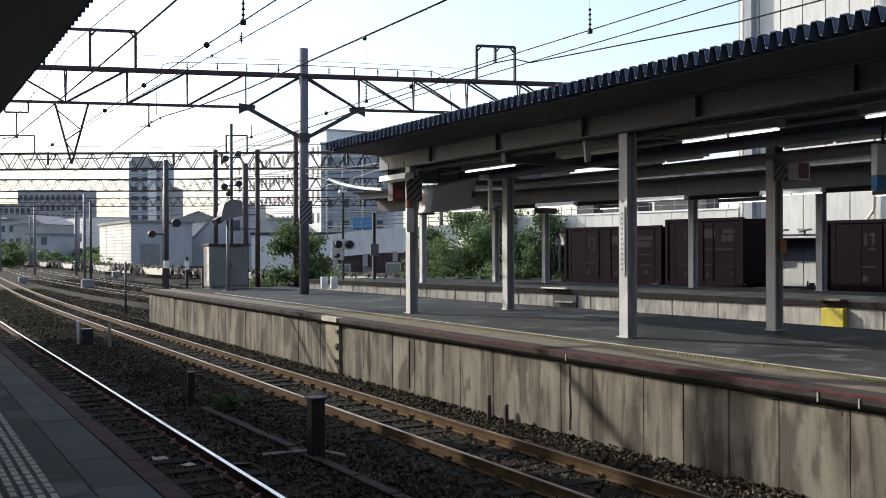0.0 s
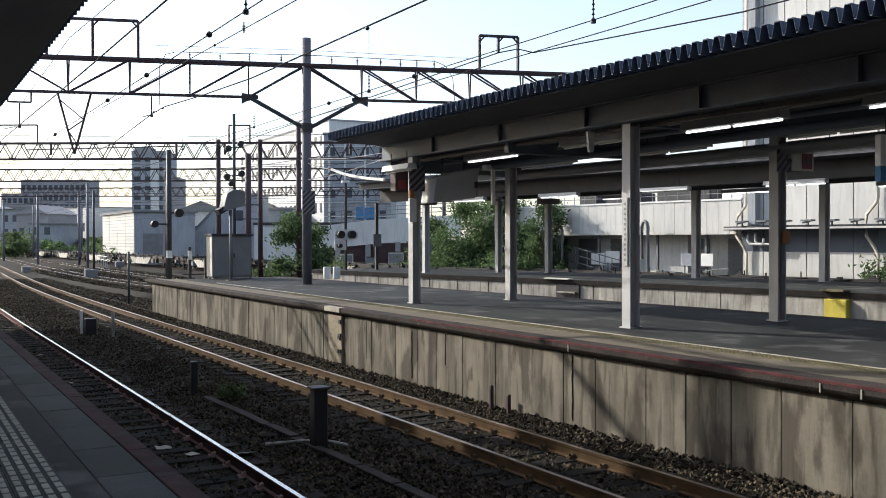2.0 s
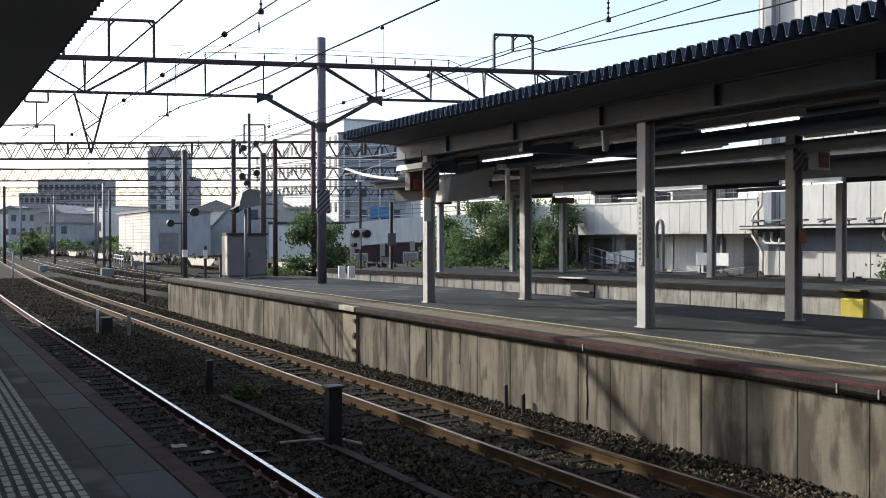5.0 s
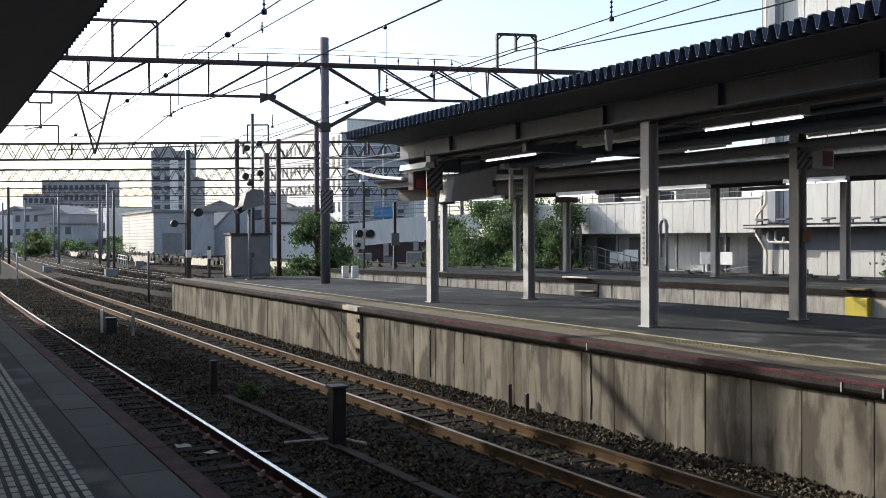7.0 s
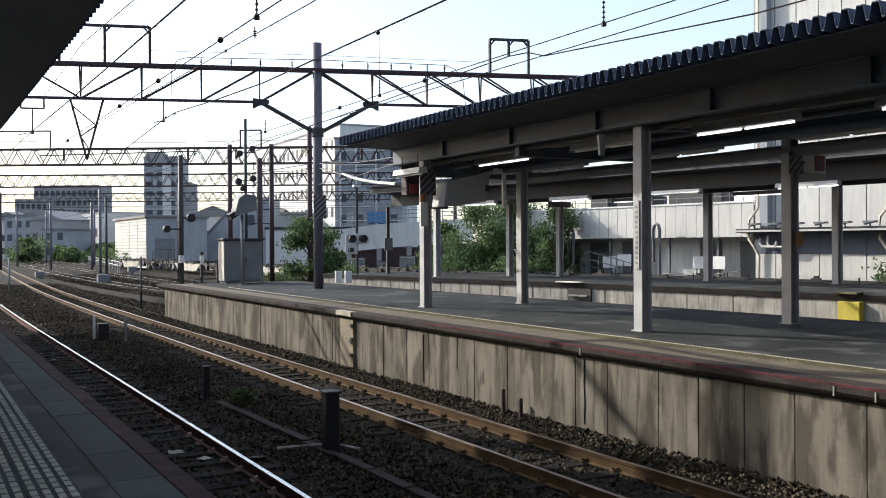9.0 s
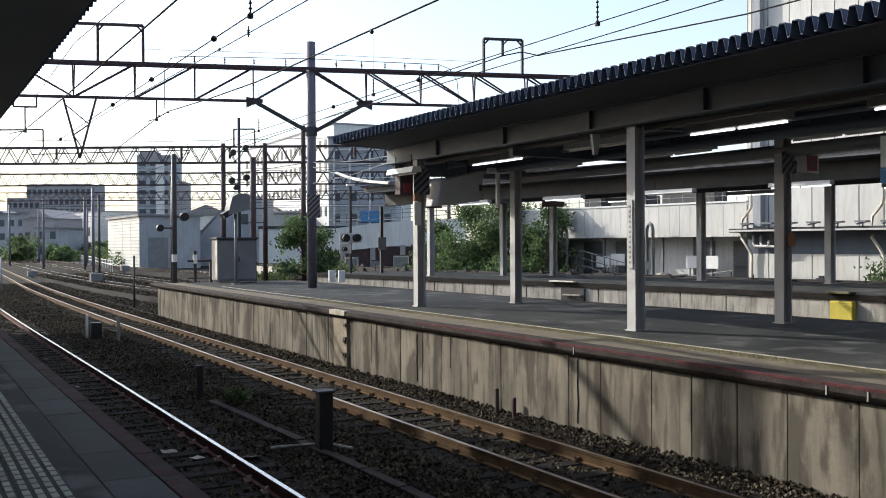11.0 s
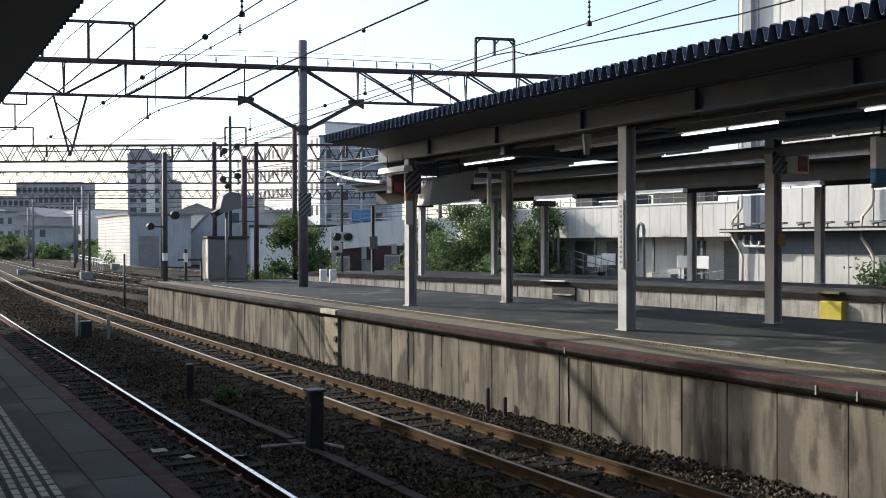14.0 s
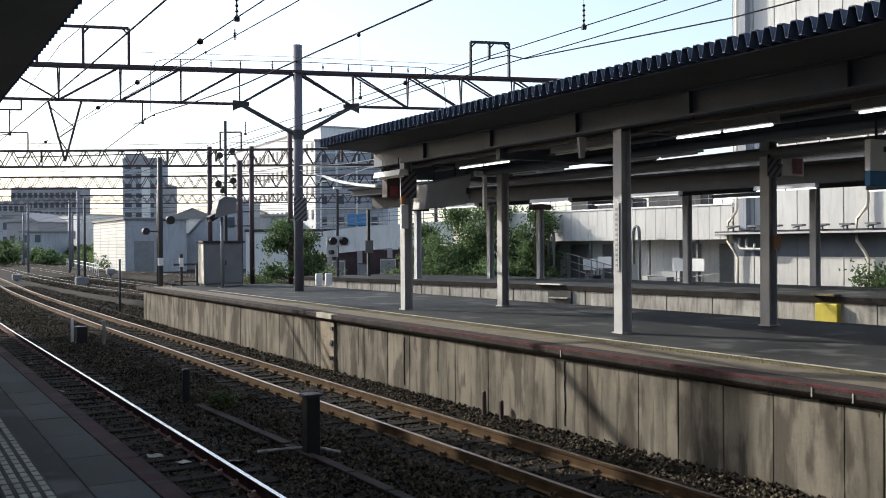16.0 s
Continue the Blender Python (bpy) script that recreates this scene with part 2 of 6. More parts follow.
def curve_x(points):
    """A smooth x(y) through points of (y, x)."""
    ys, xs = np.array([p[0] for p in points], float), np.array([p[1] for p in points], float)
    m = np.gradient(xs, ys)
    def f(y):
        y = float(y)
        if y <= ys[0]:
            return float(xs[0] + m[0] * (y - ys[0]))
        if y >= ys[-1]:
            return float(xs[-1] + m[-1] * (y - ys[-1]))
        i = int(np.searchsorted(ys, y) - 1)
        h = ys[i + 1] - ys[i]
        t = (y - ys[i]) / h
        return float((2 * t**3 - 3 * t**2 + 1) * xs[i] + (t**3 - 2 * t**2 + t) * h * m[i]
                     + (-2 * t**3 + 3 * t**2) * xs[i + 1] + (t**3 - t**2) * h * m[i + 1])
    return f

# ---- lines of the plan: x at a given y ----
TRACK_1 = curve_x([(-30, 3.05), (20, 3.05), (38, 3.05), (60, 3.35), (85, 4.4), (130, 6.4), (200, 9.4), (420, 19)])
LINE_2 = curve_x([(-30, 6.75), (20, 6.75), (38, 6.75), (60, 7.05), (85, 8.1), (130, 10.1), (200, 13.1), (420, 22)])     # its wires
TRACK_2 = curve_x([(-30, 6.9), (20, 6.9), (38, 6.93), (60, 7.25), (85, 8.2), (130, 10.1), (200, 13.1), (420, 22)])
TRACK_3 = curve_x([(-30, 19.0), (10, 17.3), (20, 16.6), (30, 16.0), (37, 15.5), (44, 14.6), (60, 12.9), (85, 12.4), (130, 13.6), (200, 16.2), (420, 25)])
TRACK_4 = curve_x([(-30, 22.8), (10, 21.4), (20, 20.8), (30, 19.5), (42, 17.5), (60, 16.4), (85, 16.2), (130, 17.0), (200, 19.3), (420, 28)])
TRACK_5 = curve_x([(-280, 68.0), (-200, 55.5), (-120, 44.5), (-60, 39.0), (0, 34.2), (27, 31.6), (38, 30.1), (50, 28.5), (70, 25.9), (110, 23.1), (170, 21.6), (260, 24), (420, 38)])
OPP_FAR = curve_x([(-30, 17.2), (8, 15.75), (15, 15.35), (20, 14.95), (25, 14.6), (32.7, 14.2), (38, 13.9)])
P3_NEAR = curve_x([(-30, 25.2), (10, 23.5), (16.4, 23.1), (21.2, 22.6), (28.4, 21.6), (35, 20.3), (42, 19.0), (46, 18.3)])
P3_FAR = curve_x([(-30, 32.8), (10, 29.6), (20, 28.7), (28, 27.6), (36, 26.4), (42, 24.5), (46, 22.8)])
TOP = 1.1

# ---- ground ----
bm = bmesh.new()
bm.faces.new([bm.verts.new(p) for p in ((-900, -400, -0.42), (900, -400, -0.42), (900, 2500, -0.42), (-900, 2500, -0.42))])
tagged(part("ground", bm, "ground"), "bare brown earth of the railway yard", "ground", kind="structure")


def ballast_bed(name, fx, half, y0, y1, step):
    bm = bmesh.new()
    rings = []
    y = y0
    while y <= y1:
        x = fx(y)
        rings.append([bm.verts.new((x + s, y, z + (0.03 * noise.noise((x + s, y * 1.3, 3)) if -half < s < half else 0)))
                      for s, z in [(-half - 0.5, -0.45)] + [(-half + k * half / 4, -0.165) for k in range(9)] + [(half + 0.5, -0.45)]])
        y += step
    for r0, r1 in zip(rings, rings[1:]):
        for j in range(len(r0) - 1):
            bm.faces.new((r0[j], r0[j + 1], r1[j + 1], r1[j]))
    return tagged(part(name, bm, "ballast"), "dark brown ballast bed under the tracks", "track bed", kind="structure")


ballast_bed("track_bed_near", lambda y: (TRACK_1(y) + TRACK_2(y)) / 2 - 0.02, 3.86, -14, 200, 0.8)
ballast_bed("track_bed_mid", lambda y: (TRACK_3(y) + TRACK_4(y)) / 2, 3.6, -20, 200, 2)
ballast_bed("track_bed_far", TRACK_5, 2.2, -60, 260, 4)

# loose stones on the near bed
rng = np.random.default_rng(4)
N = 105000
sy = 3.5 + 70 * rng.random(N) ** 2.1
sx = 1.75 + 6.85 * rng.random(N)
sr = (0.017 + 0.024 * rng.random(N)) * (1 + np.maximum(sy - 30, 0) / 40)
in_track = (np.abs(sx - 3.05) < 1.05) | (np.abs(sx - 6.9) < 1.05)
keep = ~in_track | (rng.random(N) < 0.8)
sx, sy, sr, in_track = sx[keep], sy[keep], sr[keep], in_track[keep]
N = len(sx)
base = np.array([(1, 0, 0), (-0.8, 0.5, 0.1), (-0.5, -0.8, 0), (0.1, 0.2, 0.8), (0, 0, -0.6)])
tri = np.array([(0, 1, 3), (1, 2, 3), (2, 0, 3), (1, 0, 4), (2, 1, 4), (0, 2, 4)])
ang = rng.random(N) * 6.28
ca, sa = np.cos(ang), np.sin(ang)
sc = sr[:, None] * (0.7 + 0.6 * rng.random((N, 3)))
v = base[None] * sc[:, None, :]
v = np.stack([v[..., 0] * ca[:, None] - v[..., 1] * sa[:, None], v[..., 0] * sa[:, None] + v[..., 1] * ca[:, None], v[..., 2]], -1)
bend = np.array([TRACK_1(float(q)) - TRACK_1(10.0) if q > 30 else 0.0 for q in sy])
heap = 0.05 * np.clip((sx - 7.95) / 0.6, 0, 1) * np.clip((14 - sy) / 6, 0.25, 1) * (0.6 + 0.8 * rng.random(N))
v += np.stack([sx + bend, sy, -0.16 + sr * 0.4 - 0.017 * in_track + heap], -1)[:, None, :]
me = bpy.data.meshes.new("ballast_stones")
me.from_pydata(v.reshape(-1, 3).tolist(), [], (tri[None] + 5 * np.arange(N)[:, None, None]).reshape(-1, 3).tolist())
me.materials.append(M["stone"])
tagged(new("ballast_stones", me), "loose dark brown track ballast stones", "stones", kind="stuff")

# coarser stones about the yard tracks beyond the platform's end
N = 26000
sy = 34.5 + 60 * rng.random(N) ** 1.4
sx = 8.9 + 11.5 * rng.random(N)
sr = (0.03 + 0.03 * rng.random(N)) * (1 + (sy - 34) / 50)
mid = np.array([(TRACK_3(float(q)) + TRACK_4(float(q))) / 2 for q in sy])
sz = np.where(np.abs(sx - mid) < 3.6, -0.16, -0.42)
ang = rng.random(N) * 6.28
ca, sa = np.cos(ang), np.sin(ang)
sc = sr[:, None] * (0.7 + 0.6 * rng.random((N, 3)))
v = base[None] * sc[:, None, :]
v = np.stack([v[..., 0] * ca[:, None] - v[..., 1] * sa[:, None], v[..., 0] * sa[:, None] + v[..., 1] * ca[:, None], v[..., 2]], -1)
v += np.stack([sx, sy, sz + sr * 0.3], -1)[:, None, :]
me = bpy.data.meshes.new("yard_stones")
me.from_pydata(v.reshape(-1, 3).tolist(), [], (tri[None] + 5 * np.arange(N)[:, None, None]).reshape(-1, 3).tolist())
me.materials.append(M["stone"])
tagged(new("yard_stones", me), "dark brown stones about the yard tracks", "stones", kind="stuff")

# ---- tracks ----
RAIL = [(-0.062, -0.15), (0.062, -0.15), (0.062, -0.138), (0.026, -0.125), (0.026, -0.045), (0.034, -0.035), (0.034, -0.004), (-0.034, -0.004),
        (-0.034, -0.035), (-0.026, -0.045), (-0.026, -0.125), (-0.062, -0.138)]
HEAD = [(-0.027, -0.006), (0.027, -0.006), (0.027, -0.002), (0.022, 0.0), (-0.022, 0.0), (-0.027, -0.002)]
sl_bm = bx(-1.0, 1.0, -0.11, 0.11, -0.3, -0.145, 0.012)
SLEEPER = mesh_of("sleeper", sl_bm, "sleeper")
cl = bmesh.new()
for s in (-1, 1):
    for d in (-1, 1):
        xa, xb = s * 0.5335 + d * 0.035, s * 0.5335 + d * 0.125
        lo = [cl.verts.new((x, y, -0.146)) for x, y in ((xa, -0.075), (xb, -0.055), (xb, 0.055), (xa, 0.075))]
        hi = [cl.verts.new((x, y, z)) for x, y, z in ((xa, -0.03, -0.085), (xb, -0.025, -0.125), (xb, 0.025, -0.125), (xa, 0.03, -0.085))]
        for i in range(4):
            cl.faces.new((lo[i], lo[(i + 1) % 4], hi[(i + 1) % 4], hi[i]))
        cl.faces.new(hi)
        rod(cl, (s * 0.5335 + d * 0.09, 0, -0.12), (s * 0.5335 + d * 0.09, 0, -0.085), 0.014, 6)
bmesh.ops.recalc_face_normals(cl, faces=cl.faces[:])
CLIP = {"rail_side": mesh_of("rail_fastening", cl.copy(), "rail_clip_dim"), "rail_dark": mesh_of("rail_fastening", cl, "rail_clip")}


def track(name, fx, y0, y1, label, side, sleepers=(), step=2.0, lift=0.0):
    top = empty(name, label, "railway track", kind="structure")
    ys = np.arange(y0, y1 + step, step)
    for s in (-1, 1):
        line = []
        for y in ys:
            dx = (fx(y + 0.5) - fx(y - 0.5))
            line.append((fx(y) + s * 0.5335, y - s * 0.5335 * dx, lift))
        r = part("rail", sweep(bmesh.new(), line, RAIL), side, top)
        part("rail_head", sweep(bmesh.new(), line, HEAD), "rail_dull" if name == "track_2" else "rail_top", r, "worn bright running surface")
    if sleepers:
        y = sleepers[0]
        while y < sleepers[1]:
            rz = -math.degrees(math.atan(fx(y + 0.5) - fx(y - 0.5)))
            k = random.uniform(-1.2, 1.2)
            shared("sleeper", SLEEPER, top, pose(fx(y), y, lift + random.uniform(-0.012, 0.004), 0, 0, rz + k))
            if y < 34:
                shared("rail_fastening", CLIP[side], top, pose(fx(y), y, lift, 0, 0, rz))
            y += 0.60
    return top


track("track_1", TRACK_1, -12, 240, "railway track with polished rails beside the platform", "rail_dark", (3.0, 62))
track("track_2", TRACK_2, -12, 240, "railway track with rusty orange rails and worn tops", "rail_side", (3.0, 62))
track("track_3", TRACK_3, -20, 240, "railway track behind the island platform", "rail_far", (34, 75), 4)
track("track_4", TRACK_4, -20, 240, "second railway track behind the island platform", "rail_far", (40, 80), 4)
track("track_5", TRACK_5, -60, 260, "freight line used by the container train", "rail_far", (), 5)

# ---- own platform ----
own = empty("platform_1", "grey paved platform with a red edge", "platform", kind="structure")
part("base", bx(-9, 1.42, -15, 48, -0.42, 1.04), "concrete2", own)
part("bed", bx(-9, 1.42, -15, 48, 1.04, 1.07), "asphalt", own)
EDGE = mesh_of("edge_stone", bx(-0.073, 0.073, -0.448, 0.448, -0.14, 0, 0.004), "redline")
SLAB = mesh_of("paving_slab", bx(-0.167, 0.167, -0.447, 0.447, -0.03, 0, 0.004), "slab")
TACT = mesh_of("tactile_tile", bx(-0.148, 0.148, -0.148, 0.148, -0.03, 0.0), "slab")
bt = bmesh.new()
for k in range(4):
    for j in range(2):
        x = -0.108 + k * 0.072
        y = -0.07 + j * 0.142
        box(bt, x - 0.021, x + 0.021, y - 0.058, y + 0.058, 0.0, 0.007)
BARS = mesh_of("raised_bars", bt, "tactile")
y = 3.0
while y < 34:
    shared("edge_stone", EDGE, own, pose(1.525, y + random.uniform(-0.003, 0.003), TOP + random.uniform(-0.004, 0.003)))
    if y < 30:
        shared("paving_slab", SLAB, own, pose(1.278, y + 0.2, TOP - random.uniform(0, 0.004)))
    y += 0.9
part("edge_run", bx(1.45, 1.6, 34.4, 48, 0.96, TOP), "redline", own)
for i in range(60):
    for j in range(2):
        tt = shared("tactile_tile", TACT, own, pose(0.77 - j * 0.3, 2.6 + 0.3 * i, TOP - 0.002))
        shared("raised_bars", BARS, tt, pose(0, 0, 0))
part("band", bx(0.92, 1.107, -15, 48, 1.07, TOP - 0.01), "asphalt", own)
part("paving", bx(-9, 0.32, -15, 48, 1.07, TOP - 0.004), "slab", own)
part("paving", bx(1.11, 1.447, 30.5, 48, 1.07, TOP - 0.004), "slab", own)
part("paving", bx(0.32, 0.915, 20.5, 48, 1.07, TOP - 0.004), "slab", own)
part("paving", bx(1.11, 1.447, -15, 2.7, 1.07, TOP - 0.004), "slab", own)


def fold_roof(y0, y1, xs, zs, pitch, depth):
    """A folded sheet roof whose ribs run across, from xs[0] to xs[1]."""
    bm = bmesh.new()
    prof = []
    y = y0
    while y < y1:
        prof += [(y, 0), (y + pitch * 0.14, 0), (y + pitch * 0.36, depth), (y + pitch * 0.78, depth)]
        y += pitch
    n = len(prof)
    rows = [[bm.verts.new((x, yy, z + u + dz)) for yy, u in prof] for dz in (0, -0.012) for x, z in zip(xs, zs)]
    k = len(xs)
    for layer in range(2):
        for i in range(k - 1):
            a, b = rows[layer * k + i], rows[layer * k + i + 1]
            for j in range(n - 1):
                bm.faces.new((a[j], a[j + 1], b[j + 1], b[j]))
    for i in (0, k - 1):
        for j in range(n - 1):
            bm.faces.new((rows[i][j], rows[i][j + 1], rows[k + i][j + 1], rows[k + i][j]))
    return bm


can1 = empty("canopy_1", "dark underside of the roof over the platform", "canopy", kind="structure")
part("roof_sheet", fold_roof(-15, 40, (-7.0, 1.6), (4.55, 4.83), 0.2, 0.085), "roof", can1)
part("soffit", bx(-7.0, 1.52, -15, 40, 4.50, 4.53), "greysteel", can1).matrix_basis = pose(0, 0, 0.06, 0, -1.5, 0)
part("girder", bx(-2.4, -2.15, -15, 40, 4.05, 4.42), "girder", can1)
for k in range(8):
    part("post", bx(-2.42, -2.13, -12 + k * 7.0, -11.71 + k * 7.0, TOP, 4.05), "post", can1)

# ---- island platform ----
opp = empty("platform_2", "island platform with a stained concrete wall", "platform", kind="structure")
Y_END = 37.2
ys = [-20 + 1.1 * k for k in range(53)]
ys = [y for y in ys if y < Y_END] + [Y_END]
def deck(near, far, ys, z0, z1, mat, name, parent):
    bm = bmesh.new()
    ring = [[bm.verts.new(p) for p in ((near(y), y, z0), (far(y), y, z0), (far(y), y, z1), (near(y), y, z1))] for y in ys]
    for a, b in zip(ring, ring[1:]):
        for j in range(4):
            bm.faces.new((a[j], a[(j + 1) % 4], b[(j + 1) % 4], b[j]))
    bm.faces.new(ring[0])
    bm.faces.new(ring[-1][::-1])
    bmesh.ops.recalc_face_normals(bm, faces=bm.faces[:])
    return part(name, bm, mat, parent)
deck(lambda y: 8.80, lambda y: OPP_FAR(y) - 0.1, ys, -0.42, 0.93, "concrete2", "core", opp)
deck(lambda y: 9.506, lambda y: OPP_FAR(y) - 0.35, ys, 0.93, TOP - 0.004, "asphalt", "surface", opp)
deck(lambda y: 8.89, lambda y: 9.5, ys, 0.93, TOP - 0.002, "tan", "edge_strip", opp)
part("white_line", bx(9.835, 9.90, -20, 33, TOP - 0.03, TOP + 0.004), "linepaint", opp)
deck(lambda y: OPP_FAR(y) - 0.34, OPP_FAR, ys, 0.88, TOP, "coping", "coping_run", opp)
# wall panels with joints, coping stones and their red line, piece by piece
y, k = -8.0, 0
while y < Y_END - 0.05:
    w = min(random.choice((0.46, 0.74, 0.92, 0.92, 1.05)), Y_END - y)
    p = random.uniform(0, 0.015)
    g = random.choice((0.003, 0.005, 0.01, 0.018))
    me = mesh_of("wall_panel", bx(8.60 + p, 8.80, y + g, y + w - 0.004, -0.4, 0.92, 0.005), "concrete")
    new("wall_panel", me).parent = opp
    y += w
cp = bmesh.new()          # nose drawn in below, shaped so its face turns dark
nose = ((0.18, 0.0), (-0.178, 0.0), (-0.19, -0.012), (-0.19, -0.085), (-0.165, -0.12), (-0.1, -0.165), (0.18, -0.17))
ends = [[cp.verts.new((x, yy, z)) for x, z in nose] for yy in (-0.4995, 0.4995)]
for i in range(7):
    cp.faces.new((ends[0][i], ends[0][(i + 1) % 7], ends[1][(i + 1) % 7], ends[1][i]))
cp.faces.new(ends[0])
cp.faces.new(ends[1][::-1])
bmesh.ops.recalc_face_normals(cp, faces=cp.faces[:])
COP = mesh_of("coping_stone", cp, "coping")
RED = mesh_of("red_line", bx(-0.194, -0.135, -0.5, 0.5, -0.025, 0.003), "redbright")
y = -8.0
while y < Y_END:
    dz = random.uniform(-0.002, 0.001)
    shared("coping_stone", COP, opp, pose(8.69, y + 0.5, TOP + dz))
    if y < 16:
        shared("red_line", RED, opp, pose(8.69, y + 0.5, TOP))
    y += 1.0
bt = bmesh.new()
box(bt, -0.147, 0.147, -0.147, 0.147, -0.02, 0.003)
for a in range(4):
    for b in range(4):
        x, y = -0.108 + a * 0.072, -0.108 + b * 0.072
        box(bt, x - 0.016, x + 0.016, y - 0.016, y + 0.016, 0.003, 0.007)
DOT = mesh_of("tactile_tile", bt, "tactile_y")
for i in range(86):
    shared("tactile_tile", DOT, opp, pose(9.66, -0.2 + i * 0.3, TOP))

# canopy of the island platform
can2 = empty("canopy_2", "platform roof of blue folded sheet on steel posts", "canopy", kind="structure")
part("roof_sheet", fold_roof(-13.92, 21.6, (9.15, 12.3, 15.4), (5.005, 4.92, 5.005), 0.1942, 0.18), "roof", can2)
bm = bmesh.new()
for a, b in (((9.36, 4.998), (12.3, 4.905)), ((12.3, 4.905), (15.2, 4.998))):
    q = [bm.verts.new((x, y, z + d)) for d in (0, -0.025) for x, z, y in ((a[0], a[1], -14), (b[0], b[1], -14), (b[0], b[1], 21.58), (a[0], a[1], 21.58))]
    for f in ((0, 1, 2, 3), (7, 6, 5, 4), (0, 4, 5, 1), (1, 5, 6, 2), (2, 6, 7, 3), (3, 7, 4, 0)):
        bm.faces.new([q[i] for i in f])
part("soffit", bm, "soffit", can2)


def i_beam(p0, p1, w, h):
    """An I-section from p0 to p1 (level, along y)."""
    bm = bmesh.new()
    x, y0, y1, z = p0[0], p0[1], p1[1], p0[2]
    dx = p1[0] - p0[0]
    for a, b, c, d in ((-w / 2, w / 2, h / 2 - 0.025, h / 2), (-w / 2, w / 2, -h / 2, -h / 2 + 0.025), (-0.012, 0.012, -h / 2 + 0.025, h / 2 - 0.025)):
        vs = [bm.verts.new((x + s + (dx if yy == y1 else 0), yy, z + u)) for yy in (y0, y1) for s, u in ((a, c), (b, c), (b, d), (a, d))]
        for f in ((0, 1, 2, 3), (7, 6, 5, 4), (0, 4, 5, 1), (1, 5, 6, 2), (2, 6, 7, 3), (3, 7, 4, 0)):
            bm.faces.new([vs[i] for i in f])
    y = y1 - 2.65
    while y > y0:
        box(bm, x - w / 2 + 0.01, x + w / 2 - 0.01, y - 0.01, y + 0.01, z - h / 2 + 0.02, z + h / 2 - 0.02)
        y -= 2.75
    return bm


part("girder", i_beam((10.65, -14, 4.735), (10.65, 21.55, 4.735), 0.2, 0.39), "girder", can2)
part("lower_channel", bx(10.9, 11.02, -14, 21.2, 4.46, 4.535), "darksteel", can2)
part("girder", i_beam((15.1, -14, 4.80), (15.1, 21.55, 4.80), 0.2, 0.34), "girder", can2)


def h_post(x, y, z1, w=0.21):
    """A rolled H-section post: two flanges across x and a web between them."""
    a = w / 2
    bm = bmesh.new()
    ring = [(-a, -a), (-a + 0.02, -a), (-a + 0.02, -0.012), (a - 0.02, -0.012), (a - 0.02, -a), (a, -a), (a, a), (a - 0.02, a), (a - 0.02, 0.012), (-a + 0.02, 0.012), (-a + 0.02, a), (-a, a)]
    lo, hi = [[bm.verts.new((x + u, y + v, z)) for u, v in ring] for z in (TOP + 0.02, z1)]
    for k in range(12):
        bm.faces.new((lo[k], lo[(k + 1) % 12], hi[(k + 1) % 12], hi[k]))
    bm.faces.new(hi)
    box(bm, x - a - 0.03, x + a + 0.03, y - a - 0.03, y + a + 0.03, TOP, TOP + 0.02)
    return bm


def post_pair(y, xa, xb, yb):
    for x, yy in ((xa, y), (xb, yb)):
        part("post", h_post(x, yy, 4.53 if x < 12 else 4.5), "post", can2)
    part("crossbeam", bx(10.76, 14.7, y - 0.08, y + 0.08, 4.5, 4.78), "girder", can2)


part("end_beam", bx(10.77, 14.98, 21.3, 21.5, 4.28, 4.86), "girder", can2)
part("end_beam", bx(10.77, 14.98, 16.1, 16.25, 4.34, 4.7), "girder", can2)
for i, y in enumerate((19.9, 12.45, 5.0, -2.4, -9.8)):
    post_pair(y, (10.66, 10.8)[i] if i < 2 else 10.8, (13.22, 13.96)[i] if i < 2 else 14.1, (19.65, 12.1)[i] if i < 2 else y)

# ---- third platform ----
p3 = empty("platform_3", "far platform with a weathered concrete wall", "platform", kind="structure")
ys3 = [-20 + 2 * k for k in range(33)] + [45.5]
deck(lambda y: P3_NEAR(y) + 0.12, lambda y: P3_FAR(y) - 0.2, ys3, -0.42, 0.9, "concrete2", "core", p3)
deck(lambda y: P3_NEAR(y) + 0.05, lambda y: P3_FAR(y) - 0.35, ys3, 0.95, TOP, "asphalt", "surface", p3)
deck(P3_NEAR, lambda y: P3_NEAR(y) + 0.3, ys3, 0.925, TOP - 0.012, "coping_dark", "coping_run", p3)
deck(lambda y: P3_FAR(y) - 0.35, P3_FAR, ys3, 0.88, TOP, "coping", "coping_run", p3)
y = 2.0
while y < 45:
    a, b = P3_NEAR(y), P3_NEAR(y + 1.8)
    me = mesh_of("wall_panel", bx(0.02, 0.13, -0.89, 0.89, -0.4, 0.92, 0.01), "concrete2")
    shared("wall_panel", me, p3, pose((a + b) / 2 + 0.03, y + 0.9, 0, 0, 0, -math.degrees(math.atan((b - a) / 1.8))))
    y += 1.8
can3 = empty("canopy_3", "far platform roof on grey posts", "canopy", kind="structure")
ysc = [-16 + 2 * k for k in range(30)]
deck(lambda y: P3_NEAR(y) + 0.5, lambda y: P3_FAR(y) - 0.4, ysc, 4.98, 5.04, "soffit", "soffit", can3)
bm = bmesh.new()
n3 = 582
P3_MID = lambda y: (P3_NEAR(y) + P3_FAR(y)) / 2
rows = [[bm.verts.new((f(-16 + k * 0.1) + dx, -16 + k * 0.1, 5.22 + (0.1 if k % 2 else 0.02) + dz)) for k in range(n3)]
        for dz in (0, -0.01) for f, dx in ((P3_NEAR, 0.35), (P3_MID, 0.0), (P3_FAR, -0.3))]
